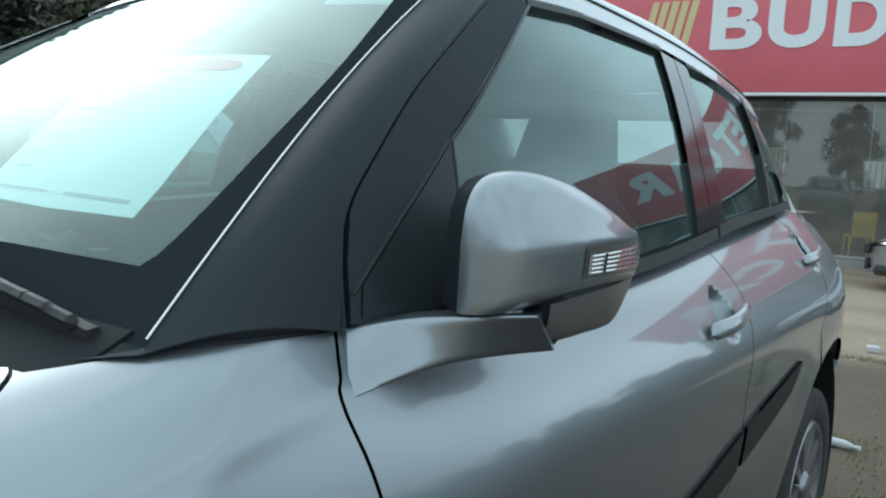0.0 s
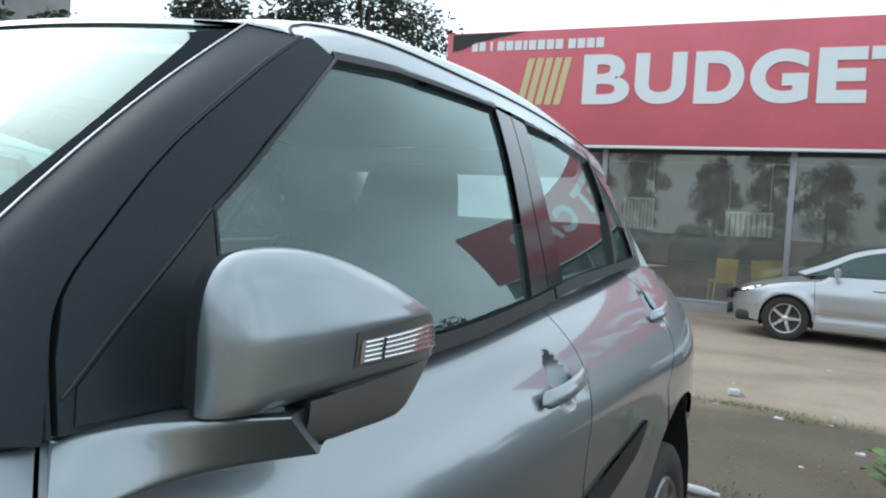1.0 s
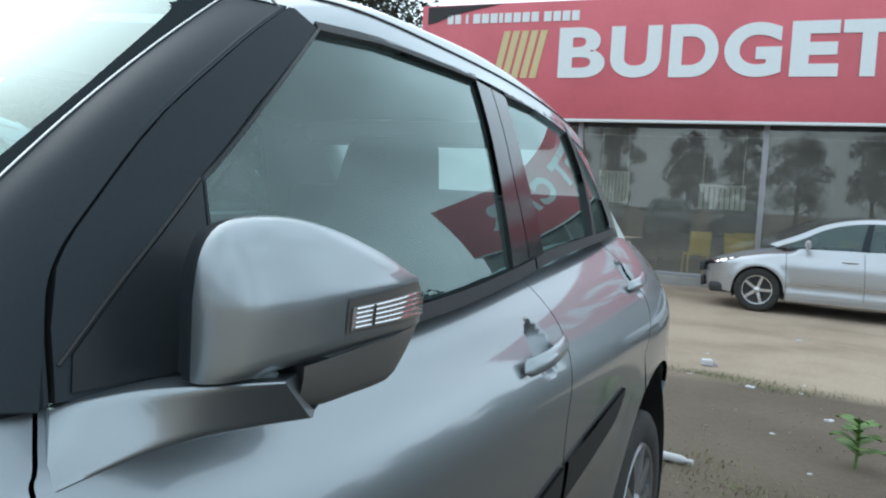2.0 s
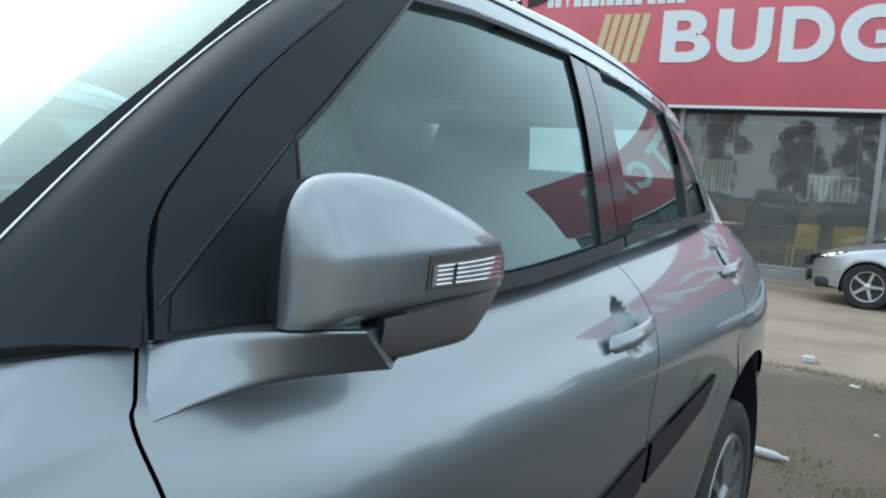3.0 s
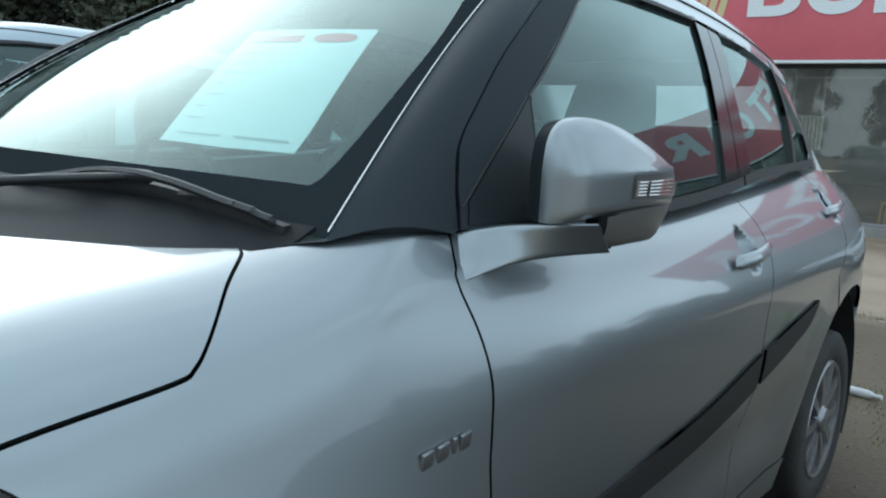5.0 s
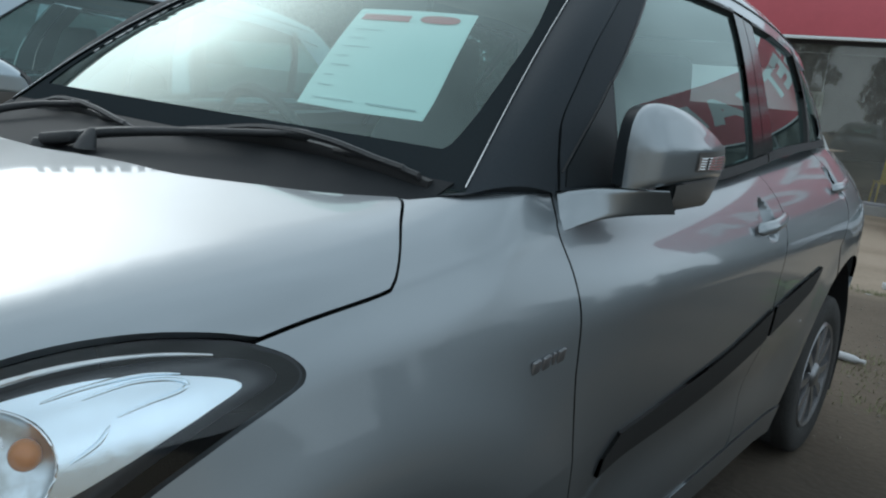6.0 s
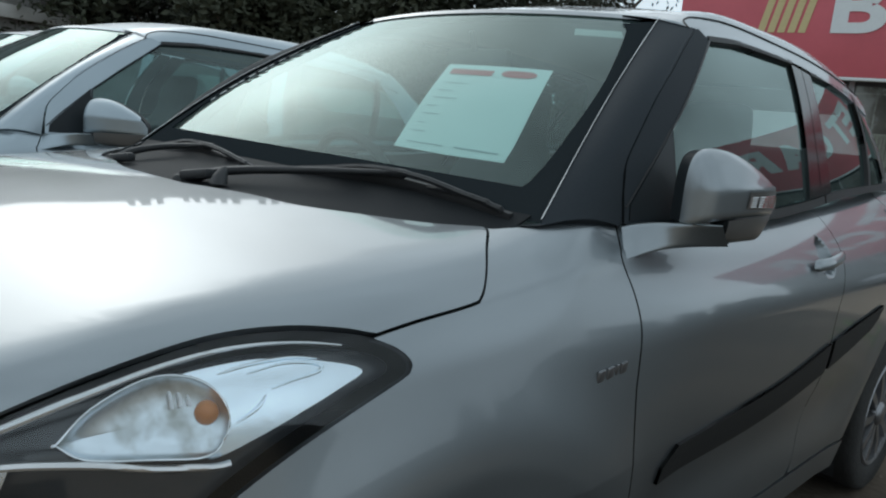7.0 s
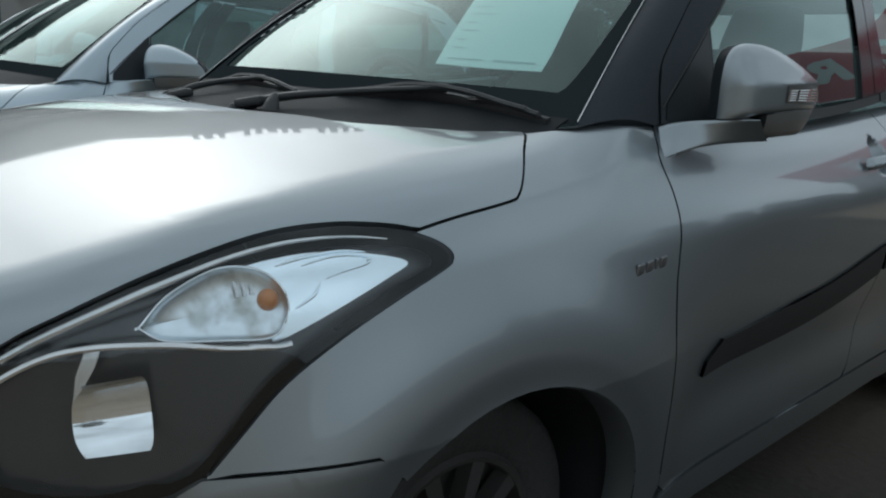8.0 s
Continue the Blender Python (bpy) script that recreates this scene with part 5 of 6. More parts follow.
for ch, x0, x1 in (("B", -5.13, -4.22), ("U", -4.12, -3.18), ("D", -3.03, -2.17), ("G", -2.07, -1.11), ("E", -0.97, -0.20), ("T", -0.16, 0.66), ("C", 1.05, 1.97), ("A", 2.07, 3.05), ("R", 3.16, 4.08)):
    letter(ch, x0, x1, 3.84, 4.80, SIGN_WHITE, sign)
xs = -7.52
for k, w in enumerate((0.13, 0.13, 0, 0.05, 0, 0.15, 0.15, 0.15, 0.08, 0.15, 0.15, 0.15, 0.15, 0, 0.15, 0.15, 0.15, 0.15)):
    if w:
        shop_box("text_bar", xs, xs + w, -0.012, -0.001, 4.94, 5.13, SIGN_WHITE, sign, 0.0)
    xs += (w or 0.04) + 0.035
for nm, dims, mat, lab in (("wall_1", (X0, X0 + 0.2, 0.42, 6.5, 0, 5.2), WALL, "plastered side wall of the shop"),
                           ("wall_2", (X1 - 0.2, X1, 0.42, 6.5, 0, 5.2), WALL, "plastered side wall of the shop"),
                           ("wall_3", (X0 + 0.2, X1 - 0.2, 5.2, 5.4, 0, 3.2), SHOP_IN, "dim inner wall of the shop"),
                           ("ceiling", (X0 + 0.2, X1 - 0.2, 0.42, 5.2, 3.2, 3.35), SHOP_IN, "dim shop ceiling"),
                           ("roof_slab", (X0 + 0.2, X1 - 0.2, 0.42, 6.5, 5.0, 5.2), CONCRETE, "flat concrete roof of the shop"),
                           ("floor", (X0 + 0.2, X1 - 0.2, 0.42, 5.2, -0.05, 0.12), CONCRETE, "grey shop floor"),
                           ("plinth", (X0, X1, 0.10, 0.42, -0.1, 0.16), CONCRETE, "concrete step below the shop windows")):
    tagged(shop_box(nm, *dims, mat), lab, nm.split("_")[0], kind="structure")
mull = [X0 + 0.03, -4.65, -1.25, 1.75, X1 - 0.09]
for k in range(4):
    win = empty("window_%d" % (k + 1), "large shop window in a grey frame", "window", m=SHOP, kind="structure")
    a, b = mull[k], mull[k + 1]
    shop_box("pane", a + 0.05, b - 0.05, 0.29, 0.30, 0.20, 2.96, GLASS_SHOP, win, 0.0).visible_shadow = False
    shop_box("mullion", a - 0.05, a + 0.05, 0.24, 0.36, 0.16, 3.02, FRAME, win)
    shop_box("head_frame", a + 0.05, b - 0.05, 0.24, 0.36, 2.93, 3.04, PLASTIC, win)
    shop_box("sill_frame", a + 0.05, b - 0.05, 0.24, 0.36, 0.16, 0.22, FRAME, win)


def chair(at, turn):
    """A moulded plastic armless chair."""
    ob = empty("plastic_chair", "yellow plastic chair inside the shop window", "chair", "chairs in the shop", SHOP @ pose(*at, 0, 0, turn))
    box("seat", (0.44, 0.42, 0.04), (0, 0, 0.44), YELLOW, ob, bevel=0.015)
    loft("backrest", [[(x, 0.20 + 0.04 * (1 - (x / 0.2)**2) + 0.10 * t, 0.46 + 0.42 * t) for x in np.linspace(-0.20, 0.20, 7)] for t in np.linspace(0, 1, 5)], YELLOW, ob, thick=0.02)
    for lx, ly in ((-0.19, -0.18), (0.19, -0.18), (-0.19, 0.18), (0.19, 0.18)):
        tube("leg", [(lx, ly, 0.43), (lx * 1.12, ly * 1.12, 0)], [0.022, 0.016], YELLOW, ob)
    return ob


for cx, cy, ct in ((-2.37, 0.95, 200), (-1.62, 1.1, 170), (-1.55, 2.2, 185), (0.3, 1.6, 190)):
    chair((cx, cy, 0.12), ct)
desk = empty("office_desk", "dark office desk inside the shop", "desk", m=SHOP @ pose(-2.6, 3.2, 0.12))
box("desktop", (1.6, 0.75, 0.04), (0, 0, 0.73), SHOP_IN, desk)
for lx in (-0.76, 0.76):
    box("side_panel", (0.03, 0.7, 0.71), (lx, 0, 0.355), SHOP_IN, desk, bevel=0.003)
box("front_panel", (1.5, 0.02, 0.5), (0, -0.33, 0.46), SHOP_IN, desk, bevel=0.003)
# pale strips built in place of a barred fence reflected in the glass
for bx, bz, bw, bh in ((-4.02, 1.77, 0.62, 0.58), (-1.96, 1.66, 0.86, 0.42)):
    blind = empty("window_blind", "pale hanging strips that imitate a reflection in the shop glass", "blind", "blinds", SHOP @ pose(bx, 0.7, bz))
    for k in range(9):
        box("slat", (bw / 9 * 0.8, 0.012, bh), (bw * (k / 9 - 0.44), 0.01 * (k % 2), 0), PALE_STRIP, blind, bevel=0.0, turn=(0, 0, 20))
    box("head_rail", (bw, 0.05, 0.05), (0, 0, bh / 2 + 0.02), PALE_STRIP, blind)
    for cx in (-0.42, 0.42):
        tube("hanger", [(bw * cx, 0, bh / 2 + 0.04), (bw * cx, 0, 3.20 - bz)], 0.006, PALE_STRIP, blind, sides=6)


# ---- the saloon in front of the shop ----
def silhouette(side_f, top_f, r, cz, limit):
    """Polar points of a body given by its half width and its top."""
    def at(y, a):
        y, a = np.asarray(y, float), np.asarray(a, float)
        lo, hi = np.zeros_like(y), np.full_like(y, limit)
        for _ in range(26):
            mid = (lo + hi) / 2
            x, z = np.abs(mid * np.cos(a)), cz + mid * np.sin(a)
            inside = smax(x - side_f(y, z), z - top_f(x, y), r) < 0
            lo, hi = np.where(inside, mid, lo), np.where(inside, hi, mid)
        return np.stack((lo * np.cos(a), y, cz + lo * np.sin(a)), -1)
    return at


def long_side(y, z):
    f, r = np.clip((0.25 - y) / 1.12, 0, 0.9995), np.clip((y - 2.75) / 0.92, 0, 0.9995)
    x = 0.875 * (1 - f**2.8)**(1 / 2.8) * (1 - r**3)**(1 / 3)
    x = x * (1 - 1.1 * np.maximum(z - 0.66, 0)**2 - 0.10 * np.maximum(0.66 - z, 0)**2)
    for wy in (0.0, 2.70):
        q = np.hypot(y - wy, z - 0.32)
        x = x + 0.018 * np.exp(-((q - 0.37) / 0.06)**2)
    return x - 0.015 * np.exp(-((z - 0.40) / 0.06)**2) * smooth(0.3, 0.5, y) * (1 - smooth(2.2, 2.4, y))


def long_top(x, y):
    return keyed([(-0.87, 0.50), (-0.82, 0.62), (-0.70, 0.71), (-0.45, 0.80), (-0.1, 0.88), (0.25, 0.945), (0.5, 1.02), (0.7, 1.4), (2.5, 1.4), (2.8, 1.06), (3.2, 1.06), (3.55, 1.02), (3.68, 0.7)], y) - 0.05 * (x / 0.75)**2


def cabin_side(y, z):
    return 0.80 - 0.38 * (z - 0.95) - 0.25 * np.maximum(z - 1.1, 0)**2 - 0.08 * np.maximum(y - 1.7, 0)**2


def cabin_top(x, y):
    return keyed([(-0.1, 0.90), (0.25, 1.00), (0.6, 1.18), (0.95, 1.345), (1.25, 1.42), (1.6, 1.445), (2.0, 1.42), (2.4, 1.32), (2.8, 1.13), (3.0, 1.03)], y) - 0.045 * (x / 0.6)**2


def cabin_pane(y, z):
    y, z = np.asarray(y, float), np.asarray(z, float)
    return np.stack((cabin_side(y, z), y, z), -1)


low_polar = silhouette(long_side, long_top, 0.08, 0.5, 1.4)
cab_polar = silhouette(cabin_side, cabin_top, 0.06, 0.9, 1.2)


def long_ang(y, z):
    return float(np.arctan2(z - 0.5, long_side(np.array(y), np.array(z))))


def build_long_saloon(root, paint):
    for s in (1, -1):
        belt_line = [(2.66, 1.015), (2.2, 1.0), (1.5, 0.98), (0.9, 0.965), (0.45, 0.955), (0.30, 0.95)]
        f_arch = [(y, long_ang(y, z)) for y, z in arch(0.0, 0.36, 5, 175, 16, 0.31)]
        r_arch = [(y, long_ang(y, z)) for y, z in arch(2.70, 0.36, 5, 175, 16, 0.31)]
        bonnet_edge = [(0.30, 0.50), (0.0, 0.41), (-0.3, 0.34), (-0.55, 0.29)]
        front = [(-0.62, 0.22), (-0.78, 0.20), (-0.855, 0.3), (-0.86, -0.1), (-0.84, -0.32), (-0.37, -0.30)]
        outline = [(y, long_ang(y, z)) for y, z in belt_line] + bonnet_edge + front + f_arch[::-1] + [(0.40, -0.33), (2.30, -0.33)] + r_arch[::-1] + [(3.1, -0.30), (3.62, -0.25), (3.62, 0.50), (3.0, 0.55)]
        body_ob = patch("body_side", outline, low_polar, (0.05, 0.05), paint, root, (1, 0, 0), mirror=s)
        for y0, y1 in ((0.38, 1.35), (1.37, 2.28)):
            patch("side_strip", [(y0, long_ang(y0, 0.445)), (y1, long_ang(y1, 0.455)), (y1, long_ang(y1, 0.475)), (y0, long_ang(y0, 0.463))], low_polar, (0.1, 0.02), DULL_CHROME, body_ob, (1, 0, 0), 0.008, 0.01, mirror=s)
        patch("sill_strip", [(0.38, long_ang(0.38, 0.24)), (2.28, long_ang(2.28, 0.26)), (2.28, long_ang(2.28, 0.285)), (0.38, long_ang(0.38, 0.265))], low_polar, (0.1, 0.02), paint, body_ob, (1, 0, 0), 0.014, 0.02, mirror=s)
        patch("bumper_trim", [(-0.70, long_ang(-0.70, 0.47)), (-0.38, long_ang(-0.38, 0.47)), (-0.38, long_ang(-0.38, 0.485)), (-0.70, long_ang(-0.70, 0.485))], low_polar, (0.05, 0.02), DULL_CHROME, body_ob, (1, 0, 0), 0.006, 0.01, mirror=s)
        for yy in (1.36, 0.36):
            tube("door_seam", [low_polar(yy + 0.02 * math.sin(4 * z), long_ang(yy, z)) for z in np.linspace(0.28, 0.94, 12)], 0.004, RUBBER, body_ob, sides=5, mirror=s)
        for hy in (1.18, 2.02):
            tube("door_handle", [low_polar(hy + t, long_ang(hy, 0.82)) + (0.025 * math.sin(math.pi * (t + 0.1) / 0.2), 0, 0) for t in np.linspace(-0.1, 0.1, 9)], 0.014, paint, body_ob, mirror=s)
        lamp = patch("headlamp", spline([(-0.72, 0.22), (-0.60, 0.215), (-0.42, 0.275), (-0.27, 0.345), (-0.36, 0.335), (-0.55, 0.295), (-0.70, 0.265)], 3, True), low_polar, (0.05, 0.03), LAMP_BLACK, root, (1, 0, 0), 0.004, 0.02, "clear headlamp", mirror=s)
        for cy, ca, rr in ((-0.62, 0.25, 0.045), (-0.50, 0.275, 0.045), (-0.39, 0.31, 0.03)):
            patch("reflector", [(cy + rr * 1.2 * math.cos(t), ca + rr * 0.7 * math.sin(t)) for t in np.linspace(0, 2 * math.pi, 12, endpoint=False)], low_polar, (0.05, 0.05), CHROME, lamp, (1, 0, 0), 0.007, 0.003, mirror=s)
        dlo = spline([(0.33, 0.965), (0.55, 1.10), (0.85, 1.255), (1.2, 1.345), (1.6, 1.37), (2.0, 1.345), (2.35, 1.24), (2.58, 1.07), (2.55, 1.02)], 3) + [(2.0, 1.0), (1.2, 0.98), (0.6, 0.966)]
        patch("side_window", dlo, cabin_pane, (0.08, 0.08), GLASS_DARK, root, (1, 0, 0), 0.0, 0.0, mirror=s).visible_shadow = False
        patch("b_pillar", [(1.30, 0.985), (1.40, 0.985), (1.44, 1.36), (1.37, 1.36)], cabin_pane, (0.08, 0.08), BLACK_FILM, root, (1, 0, 0), 0.006, 0.01, mirror=s)
        upper_edge = spline([(0.22, 0.965), (0.55, 1.10), (0.85, 1.255), (1.2, 1.345), (1.6, 1.37), (2.0, 1.345), (2.35, 1.24), (2.62, 1.05), (2.75, 1.03)], 4)
        top_edge = spline([(0.12, 0.99), (0.48, 1.145), (0.82, 1.31), (1.2, 1.40), (1.6, 1.42), (2.0, 1.395), (2.42, 1.285), (2.75, 1.12), (2.9, 1.05)], 4)
        loft("roof_rail", [[cabin_pane(y, z) + (0.004, 0, 0) for y, z in upper_edge], [cabin_pane(y, z) + (-0.012, 0, 0.004) for y, z in top_edge], [cabin_pane(y, z) + (-0.09, 0.01, 0.012) for y, z in top_edge]], paint, root, mirror=s)
        wheel(root, 0.86 * s, 0.0, 0.32, 0.318, 0.215, 5, s, DULL_CHROME)
        wheel(root, 0.86 * s, 2.70, 0.32, 0.318, 0.215, 5, s, DULL_CHROME)
        for wy in (0.0, 2.70):
            loft("wheel_well", [[(xx, y, z) for y, z in arch(wy, 0.37, -20, 200, 16, 0.31)] for xx in (0.82, 0.60)] + [[(0.60, wy, 0.3)] * 16], PLASTIC, root, mirror=s)
        rows = []
        for t in np.linspace(0, 1, 9):
            k = math.sin(math.pi * (0.08 + 0.84 * t))
            rows.append([(0.86 + 0.20 * t, 0.64 - 0.05 * k * math.cos(q), 1.035 + 0.062 * k**0.5 * math.sin(q)) for q in np.linspace(0, 2 * math.pi, 14, endpoint=False)])
        loft("door_mirror", rows, paint, root, closed=True, caps=True, mirror=s)
        tube("mirror_stem", [(0.80, 0.62, 0.955), (0.90, 0.63, 0.99)], 0.018, paint, root, mirror=s)
    edge = [(-0.56, 0.295), (-0.3, 0.345), (0.0, 0.415), (0.30, 0.505)]
    patch("hood", edge + [(0.16, 0.9), (0.12, math.pi / 2), (0.16, math.pi - 0.9)] + [(y, math.pi - a) for y, a in edge[::-1]] + [(-0.72, math.pi - 0.35), (-0.80, math.pi / 2), (-0.72, 0.35)], low_polar, (0.06, 0.08), paint, root, (0, -0.2, 1))
    patch("windscreen", [(0.18, 0.10), (0.55, 0.30), (0.86, 0.62), (1.0, math.pi / 2), (0.86, math.pi - 0.62), (0.55, math.pi - 0.30), (0.18, math.pi - 0.10), (0.10, math.pi / 2)], cab_polar, (0.07, 0.1), GLASS_DARK, root, (0, -0.5, 1), 0.0, 0.0).visible_shadow = False
    patch("roof", [(1.02, 0.70), (1.03, math.pi / 2), (1.02, math.pi - 0.70), (2.35, math.pi - 0.68), (2.40, math.pi / 2), (2.35, 0.68)], cab_polar, (0.08, 0.1), paint, root, (0, 0, 1))
    patch("rear_window", [(2.36, 0.64), (2.42, math.pi / 2), (2.36, math.pi - 0.64), (2.85, math.pi - 0.25), (2.95, math.pi / 2), (2.85, 0.25)], cab_polar, (0.08, 0.1), GLASS_DARK, root, (0, 0.5, 1), 0.0, 0.0).visible_shadow = False
    loft("boot_lid", [[(u * 0.72, y, z + 0.02 * (1 - u * u)) for u in np.linspace(-1, 1, 9)] for y, z in ((2.80, 1.02), (3.2, 1.035), (3.5, 1.02), (3.6, 0.9), (3.66, 0.5), (3.62, 0.3))], paint, root)
    box("grille", (1.1, 0.08, 0.14), (0, -0.84, 0.58), PLASTIC, root, bevel=0.02)
    box("underbody", (1.5, 4.2, 0.15), (0, 1.4, 0.30), PLASTIC, root, bevel=0.04)
    box("lower_grille", (1.0, 0.06, 0.16), (0, -0.83, 0.36), PLASTIC, root, bevel=0.02)
    for sx in (0.37, -0.37):
        box("seat_back", (0.48, 0.16, 0.75), (sx, 1.45, 0.88), SEAT, root, bevel=0.06, turn=(-14, 0, 0), seg=3)
    box("dashboard", (1.4, 0.5, 0.16), (0, 0.55, 0.86), DASH, root, bevel=0.05)


long_car = empty("family_saloon", "bright silver saloon with five-spoke wheels parked by the shop", "car", "parked cars")
build_long_saloon(long_car, PAINT_C)
long_car.matrix_basis = pose(0.09, 13.26, -0.262, 0, 0, -90)

# ---- litter and weeds on the ground ----
LITTER = material("litter_white", (0.50, 0.50, 0.51), 0.6, 0, 0, 60, 0.1)
LEAF = material("weed_leaf", (0.10, 0.17, 0.04), 0.6, 0, 0, 20, 0.25)
GRASS = material("grass", (0.19, 0.19, 0.10), 0.8, 0, 0, 20, 0.35)
carton = empty("carton", "crumpled white carton lying on the dirt", "litter", m=pose(0.28, 6.97, float(ground_z(0, 6.97)), 4, 0, 25))
box("box_body", (0.085, 0.06, 0.05), (0, 0, 0.024), LITTER, carton, bevel=0.006)
box("box_flap", (0.05, 0.05, 0.004), (0.062, 0, 0.010), material("litter_blue", (0.16, 0.15, 0.30), 0.6), carton, bevel=0.0, turn=(0, 12, 0))
bottle = empty("plastic_bottle", "white plastic bottle lying beside the rear wheel", "bottle", m=pose(0.62, 3.86, 0.0, 0, 0, -8))
lathe("bottle_body", [(0.0, -0.11), (0.018, -0.108), (0.021, -0.09), (0.021, 0.03), (0.017, 0.050), (0.010, 0.066), (0.010, 0.080)], LITTER, pose(0, 0, 0.020), bottle, n=18)
lathe("bottle_cap", [(0.0, 0.098), (0.012, 0.096), (0.012, 0.079), (0.0, 0.078)], LITTER, pose(0, 0, 0.020), bottle, n=14)
for k, (x, y, s) in enumerate(((0.25, 6.34, 0.022), (0.72, 6.12, 0.045), (0.16, 7.75, 0.020), (0.83, 9.9, 0.035), (1.05, 6.2, 0.018), (1.25, 5.35, 0.030), (0.98, 4.75, 0.018), (1.05, 6.6, 0.016), (1.2, 4.1, 0.016))):
    rng = random.Random(k)
    ring = [(s * (0.6 + 0.5 * rng.random()) * math.cos(t), s * (0.4 + 0.4 * rng.random()) * math.sin(t)) for t in np.linspace(0, 2 * math.pi, 9, endpoint=False)]
    scrap = loft("paper_scrap", [[(a, b, 0.0) for a, b in ring], [(a * 0.9, b * 0.9, s * (0.25 + 0.2 * rng.random())) for a, b in ring], [(0, 0, s * 0.3)] * 9], LITTER, closed=True)
    scrap.matrix_basis = pose(x, y, float(ground_z(x, y)) - 0.003)
    tagged(scrap, "crumpled scrap of white paper on the dirt", "litter", "paper scraps")


def blades(name, places, mat, seed, label, height, spread):
    rng = random.Random(seed)
    verts, faces = [], []
    for x, y in places:
        h, a = height * (0.4 + rng.random()), rng.random() * 6.28
        lean = spread * rng.random()
        z = float(ground_z(x, y)) - 0.01
        w = 0.002 + 0.002 * rng.random()
        d, n = (math.cos(a), math.sin(a)), len(verts)
        verts += [(x - w * d[1], y + w * d[0], z), (x + w * d[1], y - w * d[0], z), (x + 0.5 * lean * d[0] + w * 0.7 * d[1], y + 0.5 * lean * d[1] - w * 0.7 * d[0], z + 0.6 * h), (x + lean * d[0], y + lean * d[1], z + h)]
        faces += [(n, n + 1, n + 2), (n, n + 2, n + 3)]
    return tagged(link_mesh(name, verts, faces, mat, smooth_faces=False), label, "grass", kind="stuff")


rng = random.Random(12)
STONE = material("dirt_clods", (0.20, 0.17, 0.135), 0.95, 0, 0, 60, 0.35)
verts, faces = [], []
for _ in range(500):
    x, y = rng.uniform(0.2, 2.6), rng.uniform(2.6, 6.1)
    r = 0.004 + 0.012 * rng.random()**3
    z, n = float(ground_z(x, y)) + 0.001, len(verts)
    a = rng.random() * 6.28
    verts += [(x + r * rng.uniform(0.7, 1.3) * math.cos(a + k * 1.2566), y + r * rng.uniform(0.7, 1.3) * math.sin(a + k * 1.2566), z - 0.01) for k in range(5)]
    verts += [(x + 0.6 * r * math.cos(a + 0.6 + k * 2.094), y + 0.6 * r * math.sin(a + 0.6 + k * 2.094), z + r * rng.uniform(0.3, 0.7)) for k in range(3)]
    faces += [(n + 5, n + 6, n + 7), (n, n + 1, n + 5), (n + 1, n + 2, n + 6, n + 5), (n + 2, n + 3, n + 6), (n + 3, n + 4, n + 7, n + 6), (n + 4, n, n + 5, n + 7)]
tagged(link_mesh("dirt_clods", verts, faces, STONE, smooth_faces=False), "small clods and stones on the dirt", "stones", kind="stuff")
rng = random.Random(4)
spots = []
for cx, cy, rx, ry, n in ((0.45, 6.42, 0.50, 0.16, 900), (0.85, 6.2, 0.25, 0.10, 250), (0.72, 3.95, 0.22, 0.20, 260), (1.0, 3.65, 0.45, 0.18, 420), (1.15, 3.35, 0.3, 0.15, 200), (1.1, 6.3, 0.5, 0.12, 160), (0.9, 3.2, 0.25, 0.12, 150)):
    spots += [(cx + rng.gauss(0, rx * 0.55), cy + rng.gauss(0, ry * 0.55)) for _ in range(n)]
blades("grass_tufts", spots, GRASS, 5, "thin dry grass tufts on the dirt", 0.028, 0.04)
weed = empty("leafy_weed", "green broad-leaved weed growing from the dirt", "weed", m=pose(1.385, 4.36, 0.0))
tube("stem", [(0, 0, -0.02), (0.01, 0.0, 0.12), (0.0, 0.01, 0.24)], [0.008, 0.007, 0.004], LEAF, weed)
for k in range(11):
    a, z0, ln = k * 2.4, 0.04 + 0.016 * k, 0.14 - 0.004 * k
    rows = []
    for t in np.linspace(0, 1, 6):
        w = 0.050 * math.sin(math.pi * min(t * 0.95 + 0.04, 1))
        r, z = ln * t, z0 + 0.11 * t - 0.08 * t * t
        rows.append([(r * math.cos(a) - q * w * math.sin(a), r * math.sin(a) + q * w * math.cos(a), z + 0.01 * abs(q)) for q in (-1, -0.5, 0, 0.5, 1)])
    loft("leaf", rows, LEAF, weed)


# ---- trees and the lot's far edges ----
BARK = material("bark", (0.10, 0.08, 0.06), 0.9, 0, 0, 14, 0.3, 0.6)
FOLIAGE = [material("foliage_%s" % n, c, 0.75, 0, 0, 3, 0.45) for n, c in (("dark", (0.034, 0.038, 0.024)), ("mid", (0.046, 0.052, 0.030)))]


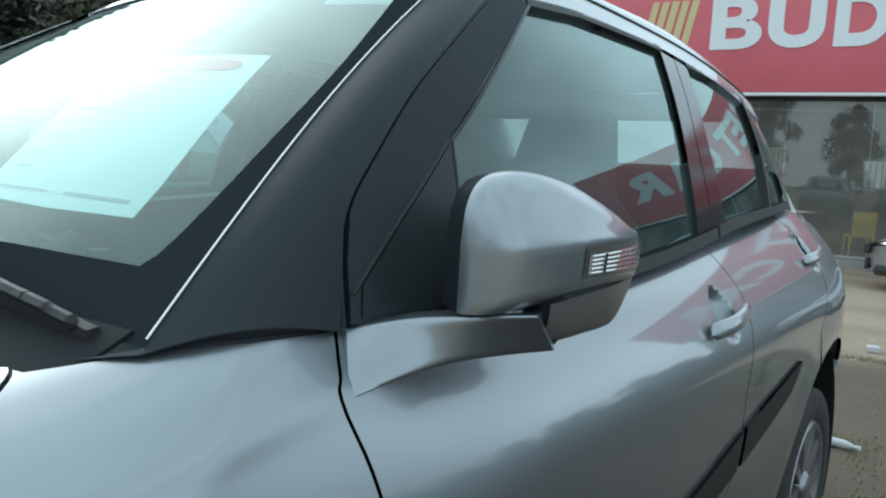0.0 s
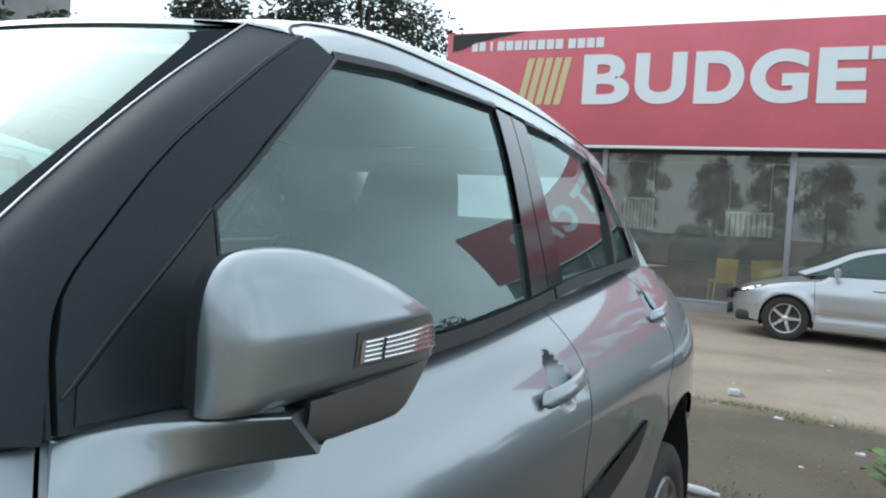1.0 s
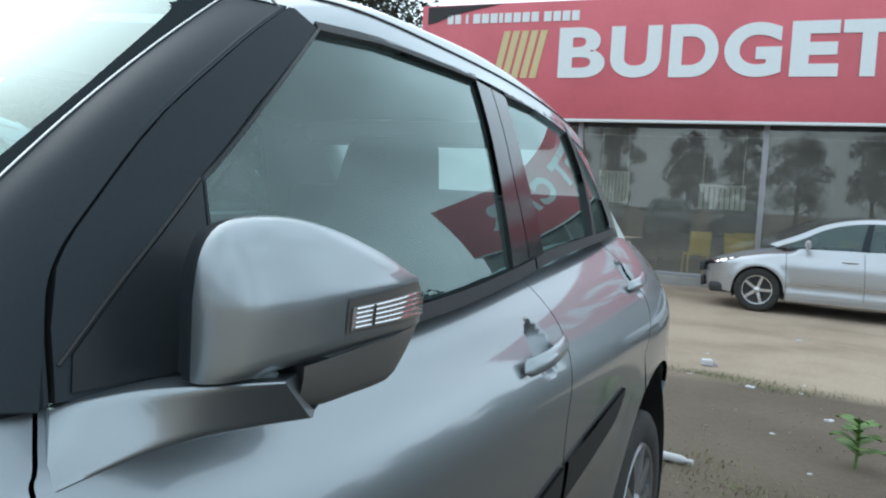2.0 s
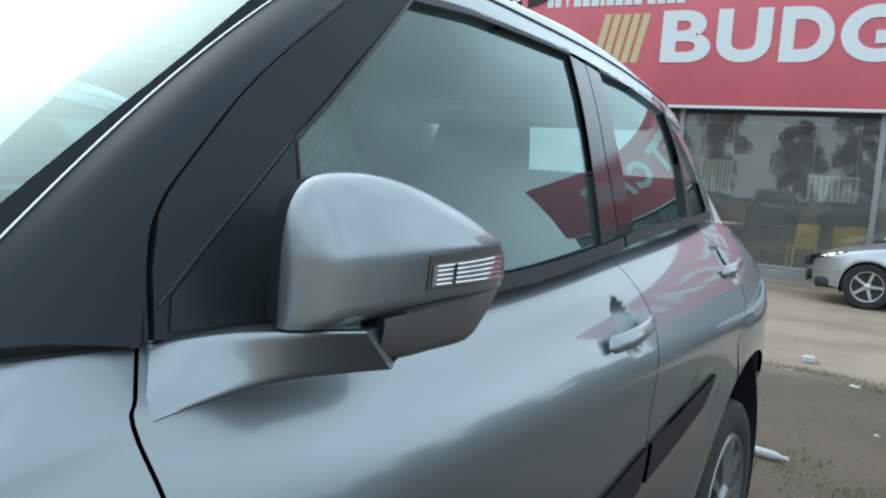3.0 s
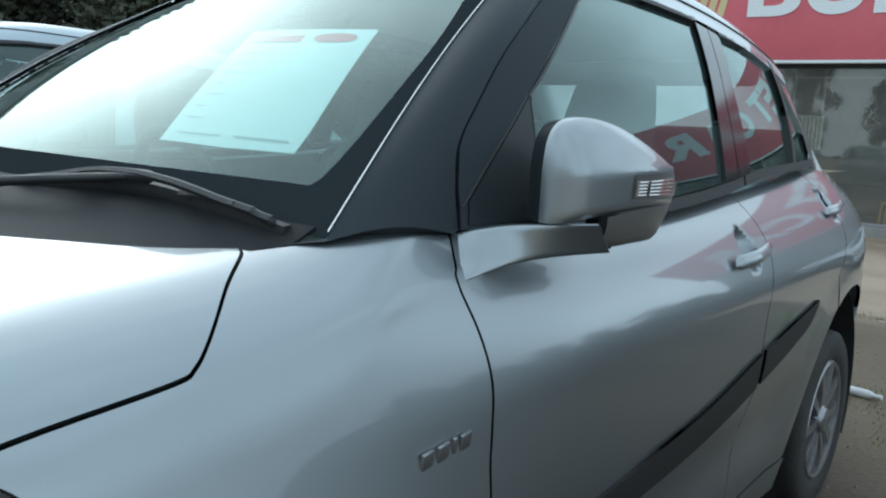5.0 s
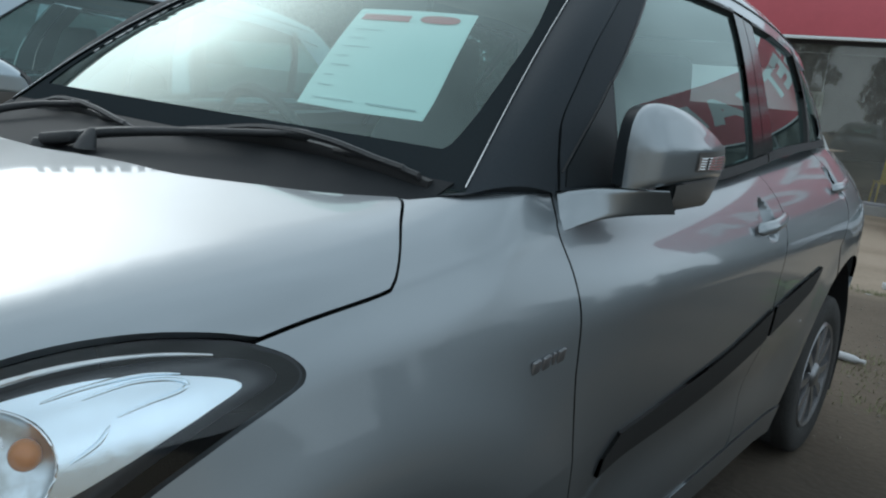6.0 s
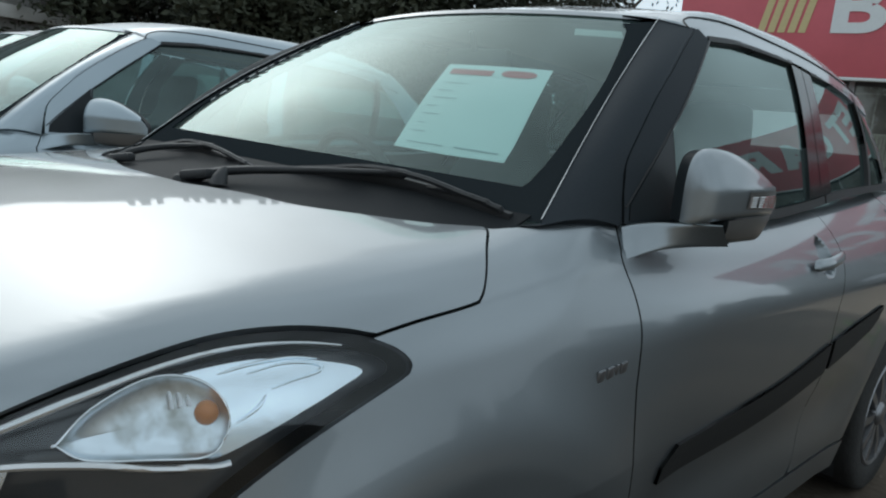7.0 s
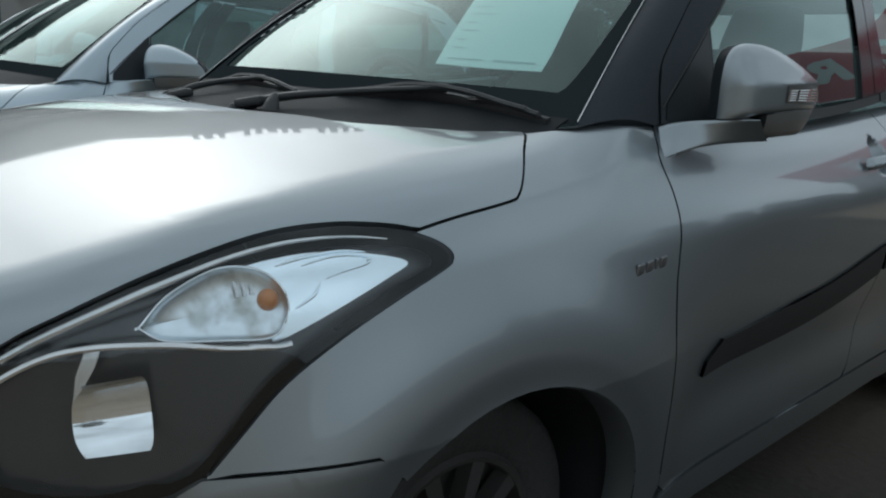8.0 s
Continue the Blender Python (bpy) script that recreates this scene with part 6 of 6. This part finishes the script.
def tree(x, y, h, crown_r, base, seed, leaves=2600, leaf=1.0):
    rng = random.Random(seed)
    z0 = float(ground_z(x, y)) - 0.05
    ob = empty("tree", "leafy dark green tree at the edge of the lot", "tree", "trees", pose(x, y, z0))
    tr = 0.018 * h + 0.05
    trunk = tube("trunk", spline([(0, 0, 0), (0.1 * rng.uniform(-1, 1), 0.1, h * 0.3), (0.2 * rng.uniform(-1, 1), 0.1, h * 0.6), (0.2, 0, h * 0.88)], 3), [tr * (1 - 0.085 * k) for k in range(10)], BARK, ob)
    clumps = []
    for k in range(11):
        a, hh = k * 2.4 + rng.random(), base + (h - base) * (0.10 + 0.8 * (k / 10))
        reach = crown_r * (0.85 - 0.5 * abs(k / 10 - 0.4)) * rng.uniform(0.7, 1.1)
        end = (reach * math.cos(a), reach * math.sin(a), hh + 0.1 * h * rng.random())
        tube("limb", [(0.05, 0.05, hh * 0.75), (end[0] * 0.5, end[1] * 0.5, hh * 0.93), end], [tr * 0.4, tr * 0.25, tr * 0.08], BARK, trunk, sides=6)
        clumps += [(end, crown_r * rng.uniform(0.30, 0.46)), ((end[0] * 0.55, end[1] * 0.55, end[2] + 0.08 * h), crown_r * rng.uniform(0.28, 0.42))]
    verts, faces = [], []
    for _ in range(leaves):
        c, r = clumps[rng.randrange(len(clumps))]
        d = Vector((rng.gauss(0, 1), rng.gauss(0, 1), rng.gauss(0, 0.8)))
        d = d.normalized() * r * rng.random()**0.45
        p, s = Vector(c) + d, leaf * rng.uniform(0.09, 0.20)
        u = Vector((rng.gauss(0, 1), rng.gauss(0, 1), rng.gauss(0, 0.6))).normalized()
        v = u.cross(Vector((rng.gauss(0, 1), rng.gauss(0, 1), rng.gauss(0, 1)))).normalized()
        n = len(verts)
        verts += [p - u * s, p + v * s * 0.45, p + u * s, p - v * s * 0.45]
        faces.append((n, n + 1, n + 2, n + 3))
    link_mesh("crown", verts, faces, FOLIAGE[seed % 2], ob, smooth_faces=False)
    return ob


for k, (x, y, h, r, b) in enumerate(((-11.4, 17.6, 8.0, 2.6, 2.2), (-17.5, 12.5, 5.0, 2.8, 0.4), (-19.0, 9.5, 5.0, 2.8, 0.4), (-20.5, 6.8, 5.0, 2.8, 0.4), (-23.0, 2.5, 5.4, 3.0, 0.4), (-16.3, 10.2, 4.6, 2.4, 0.3), (-15.0, 16.0, 6.5, 3.0, 0.3), (-14.5, 13.6, 5.0, 2.6, 0.2), (-17.0, 20.5, 7.5, 3.2, 0.5), (-22.0, -2.0, 5.0, 2.8, 0.6))):
    tree(x, y, h, r, b, k, 14000, 0.55 if k == 0 else 0.75)
# low trees added to block the bright sky behind the saloon's far windows
for k, (x, y) in enumerate(((-9.4, 16.6), (-11.4, 14.9), (-13.2, 13.0), (-8.4, 18.8), (-12.4, 19.4))):
    tree(x, y, 3.3 + 0.2 * (k % 2), 1.7, 0.1, 60 + k, 5000, 0.7)
rng = random.Random(21)
for k in range(13):
    tree(-22 + 3.9 * k + rng.uniform(-0.8, 0.8), -24.5 + rng.uniform(-1.5, 1.5), rng.uniform(5.4, 6.9), rng.uniform(1.5, 2.1), 1.0, 40 + k, 4500, 0.8)
# low trees out of view, added to darken the reflections in the doors
for k in range(5):
    tree(6.8 + 2.0 * k, 15.2 - 0.8 * k, 1.7 + 0.2 * (k % 3), 1.2, 0.1, 80 + k, 2500, 0.6)
shed = empty("concrete_shed", "grey concrete building with a pale roof slab behind the cars", "building", m=pose(-20.4, 4.2, -0.1, 0, 0, 12))
box("wall", (4.0, 4.6, 2.55), (0, 0, 1.27), CONCRETE, shed, bevel=0.02)
box("roof_slab", (4.6, 5.2, 0.30), (0, 0, 2.70), WALL, shed, bevel=0.02)
box("parapet", (4.0, 4.6, 1.1), (0, 0, 3.40), CONCRETE, shed, bevel=0.02)
for wy in (-1.2, 1.1):
    box("window", (0.06, 1.0, 1.1), (2.0, wy, 1.5), GLASS_DARK, shed, bevel=0.0)
    box("window_ledge", (0.14, 1.2, 0.08), (2.04, wy, 0.90), WALL, shed, bevel=0.01)

# ---- the long building behind the hedge trees, with a row of characters on its roof edge ----
block = empty("roofed_building", "long grey building with a row of roof-edge characters", "building", m=pose(-22.6, 12.2, -0.2, 0, 0, 61))
box("wall", (16.0, 5.0, 8.8), (-4.2, 2.5, 4.4), CONCRETE, block, bevel=0.03)
box("cornice", (16.3, 0.35, 0.30), (-4.2, -0.12, 8.75), WALL, block, bevel=0.02)
rng = random.Random(8)
xs = -3.2
for k in range(15):
    w = rng.uniform(0.26, 0.46)
    if k not in (3, 9):
        box("text_bar", (w * 0.8, 0.06, 0.42), (xs + w / 2, -0.2, 9.12), FLAP, block, bevel=0.01)
    xs += w + 0.12
for fx in np.linspace(-10.6, 2.2, 5):
    win = box("window", (1.3, 0.06, 1.3), (fx, -0.02, 5.0), GLASS_DARK, block, bevel=0.0)
    box("sill", (1.5, 0.16, 0.08), (fx, -0.05, 4.30), WALL, win, bevel=0.01)
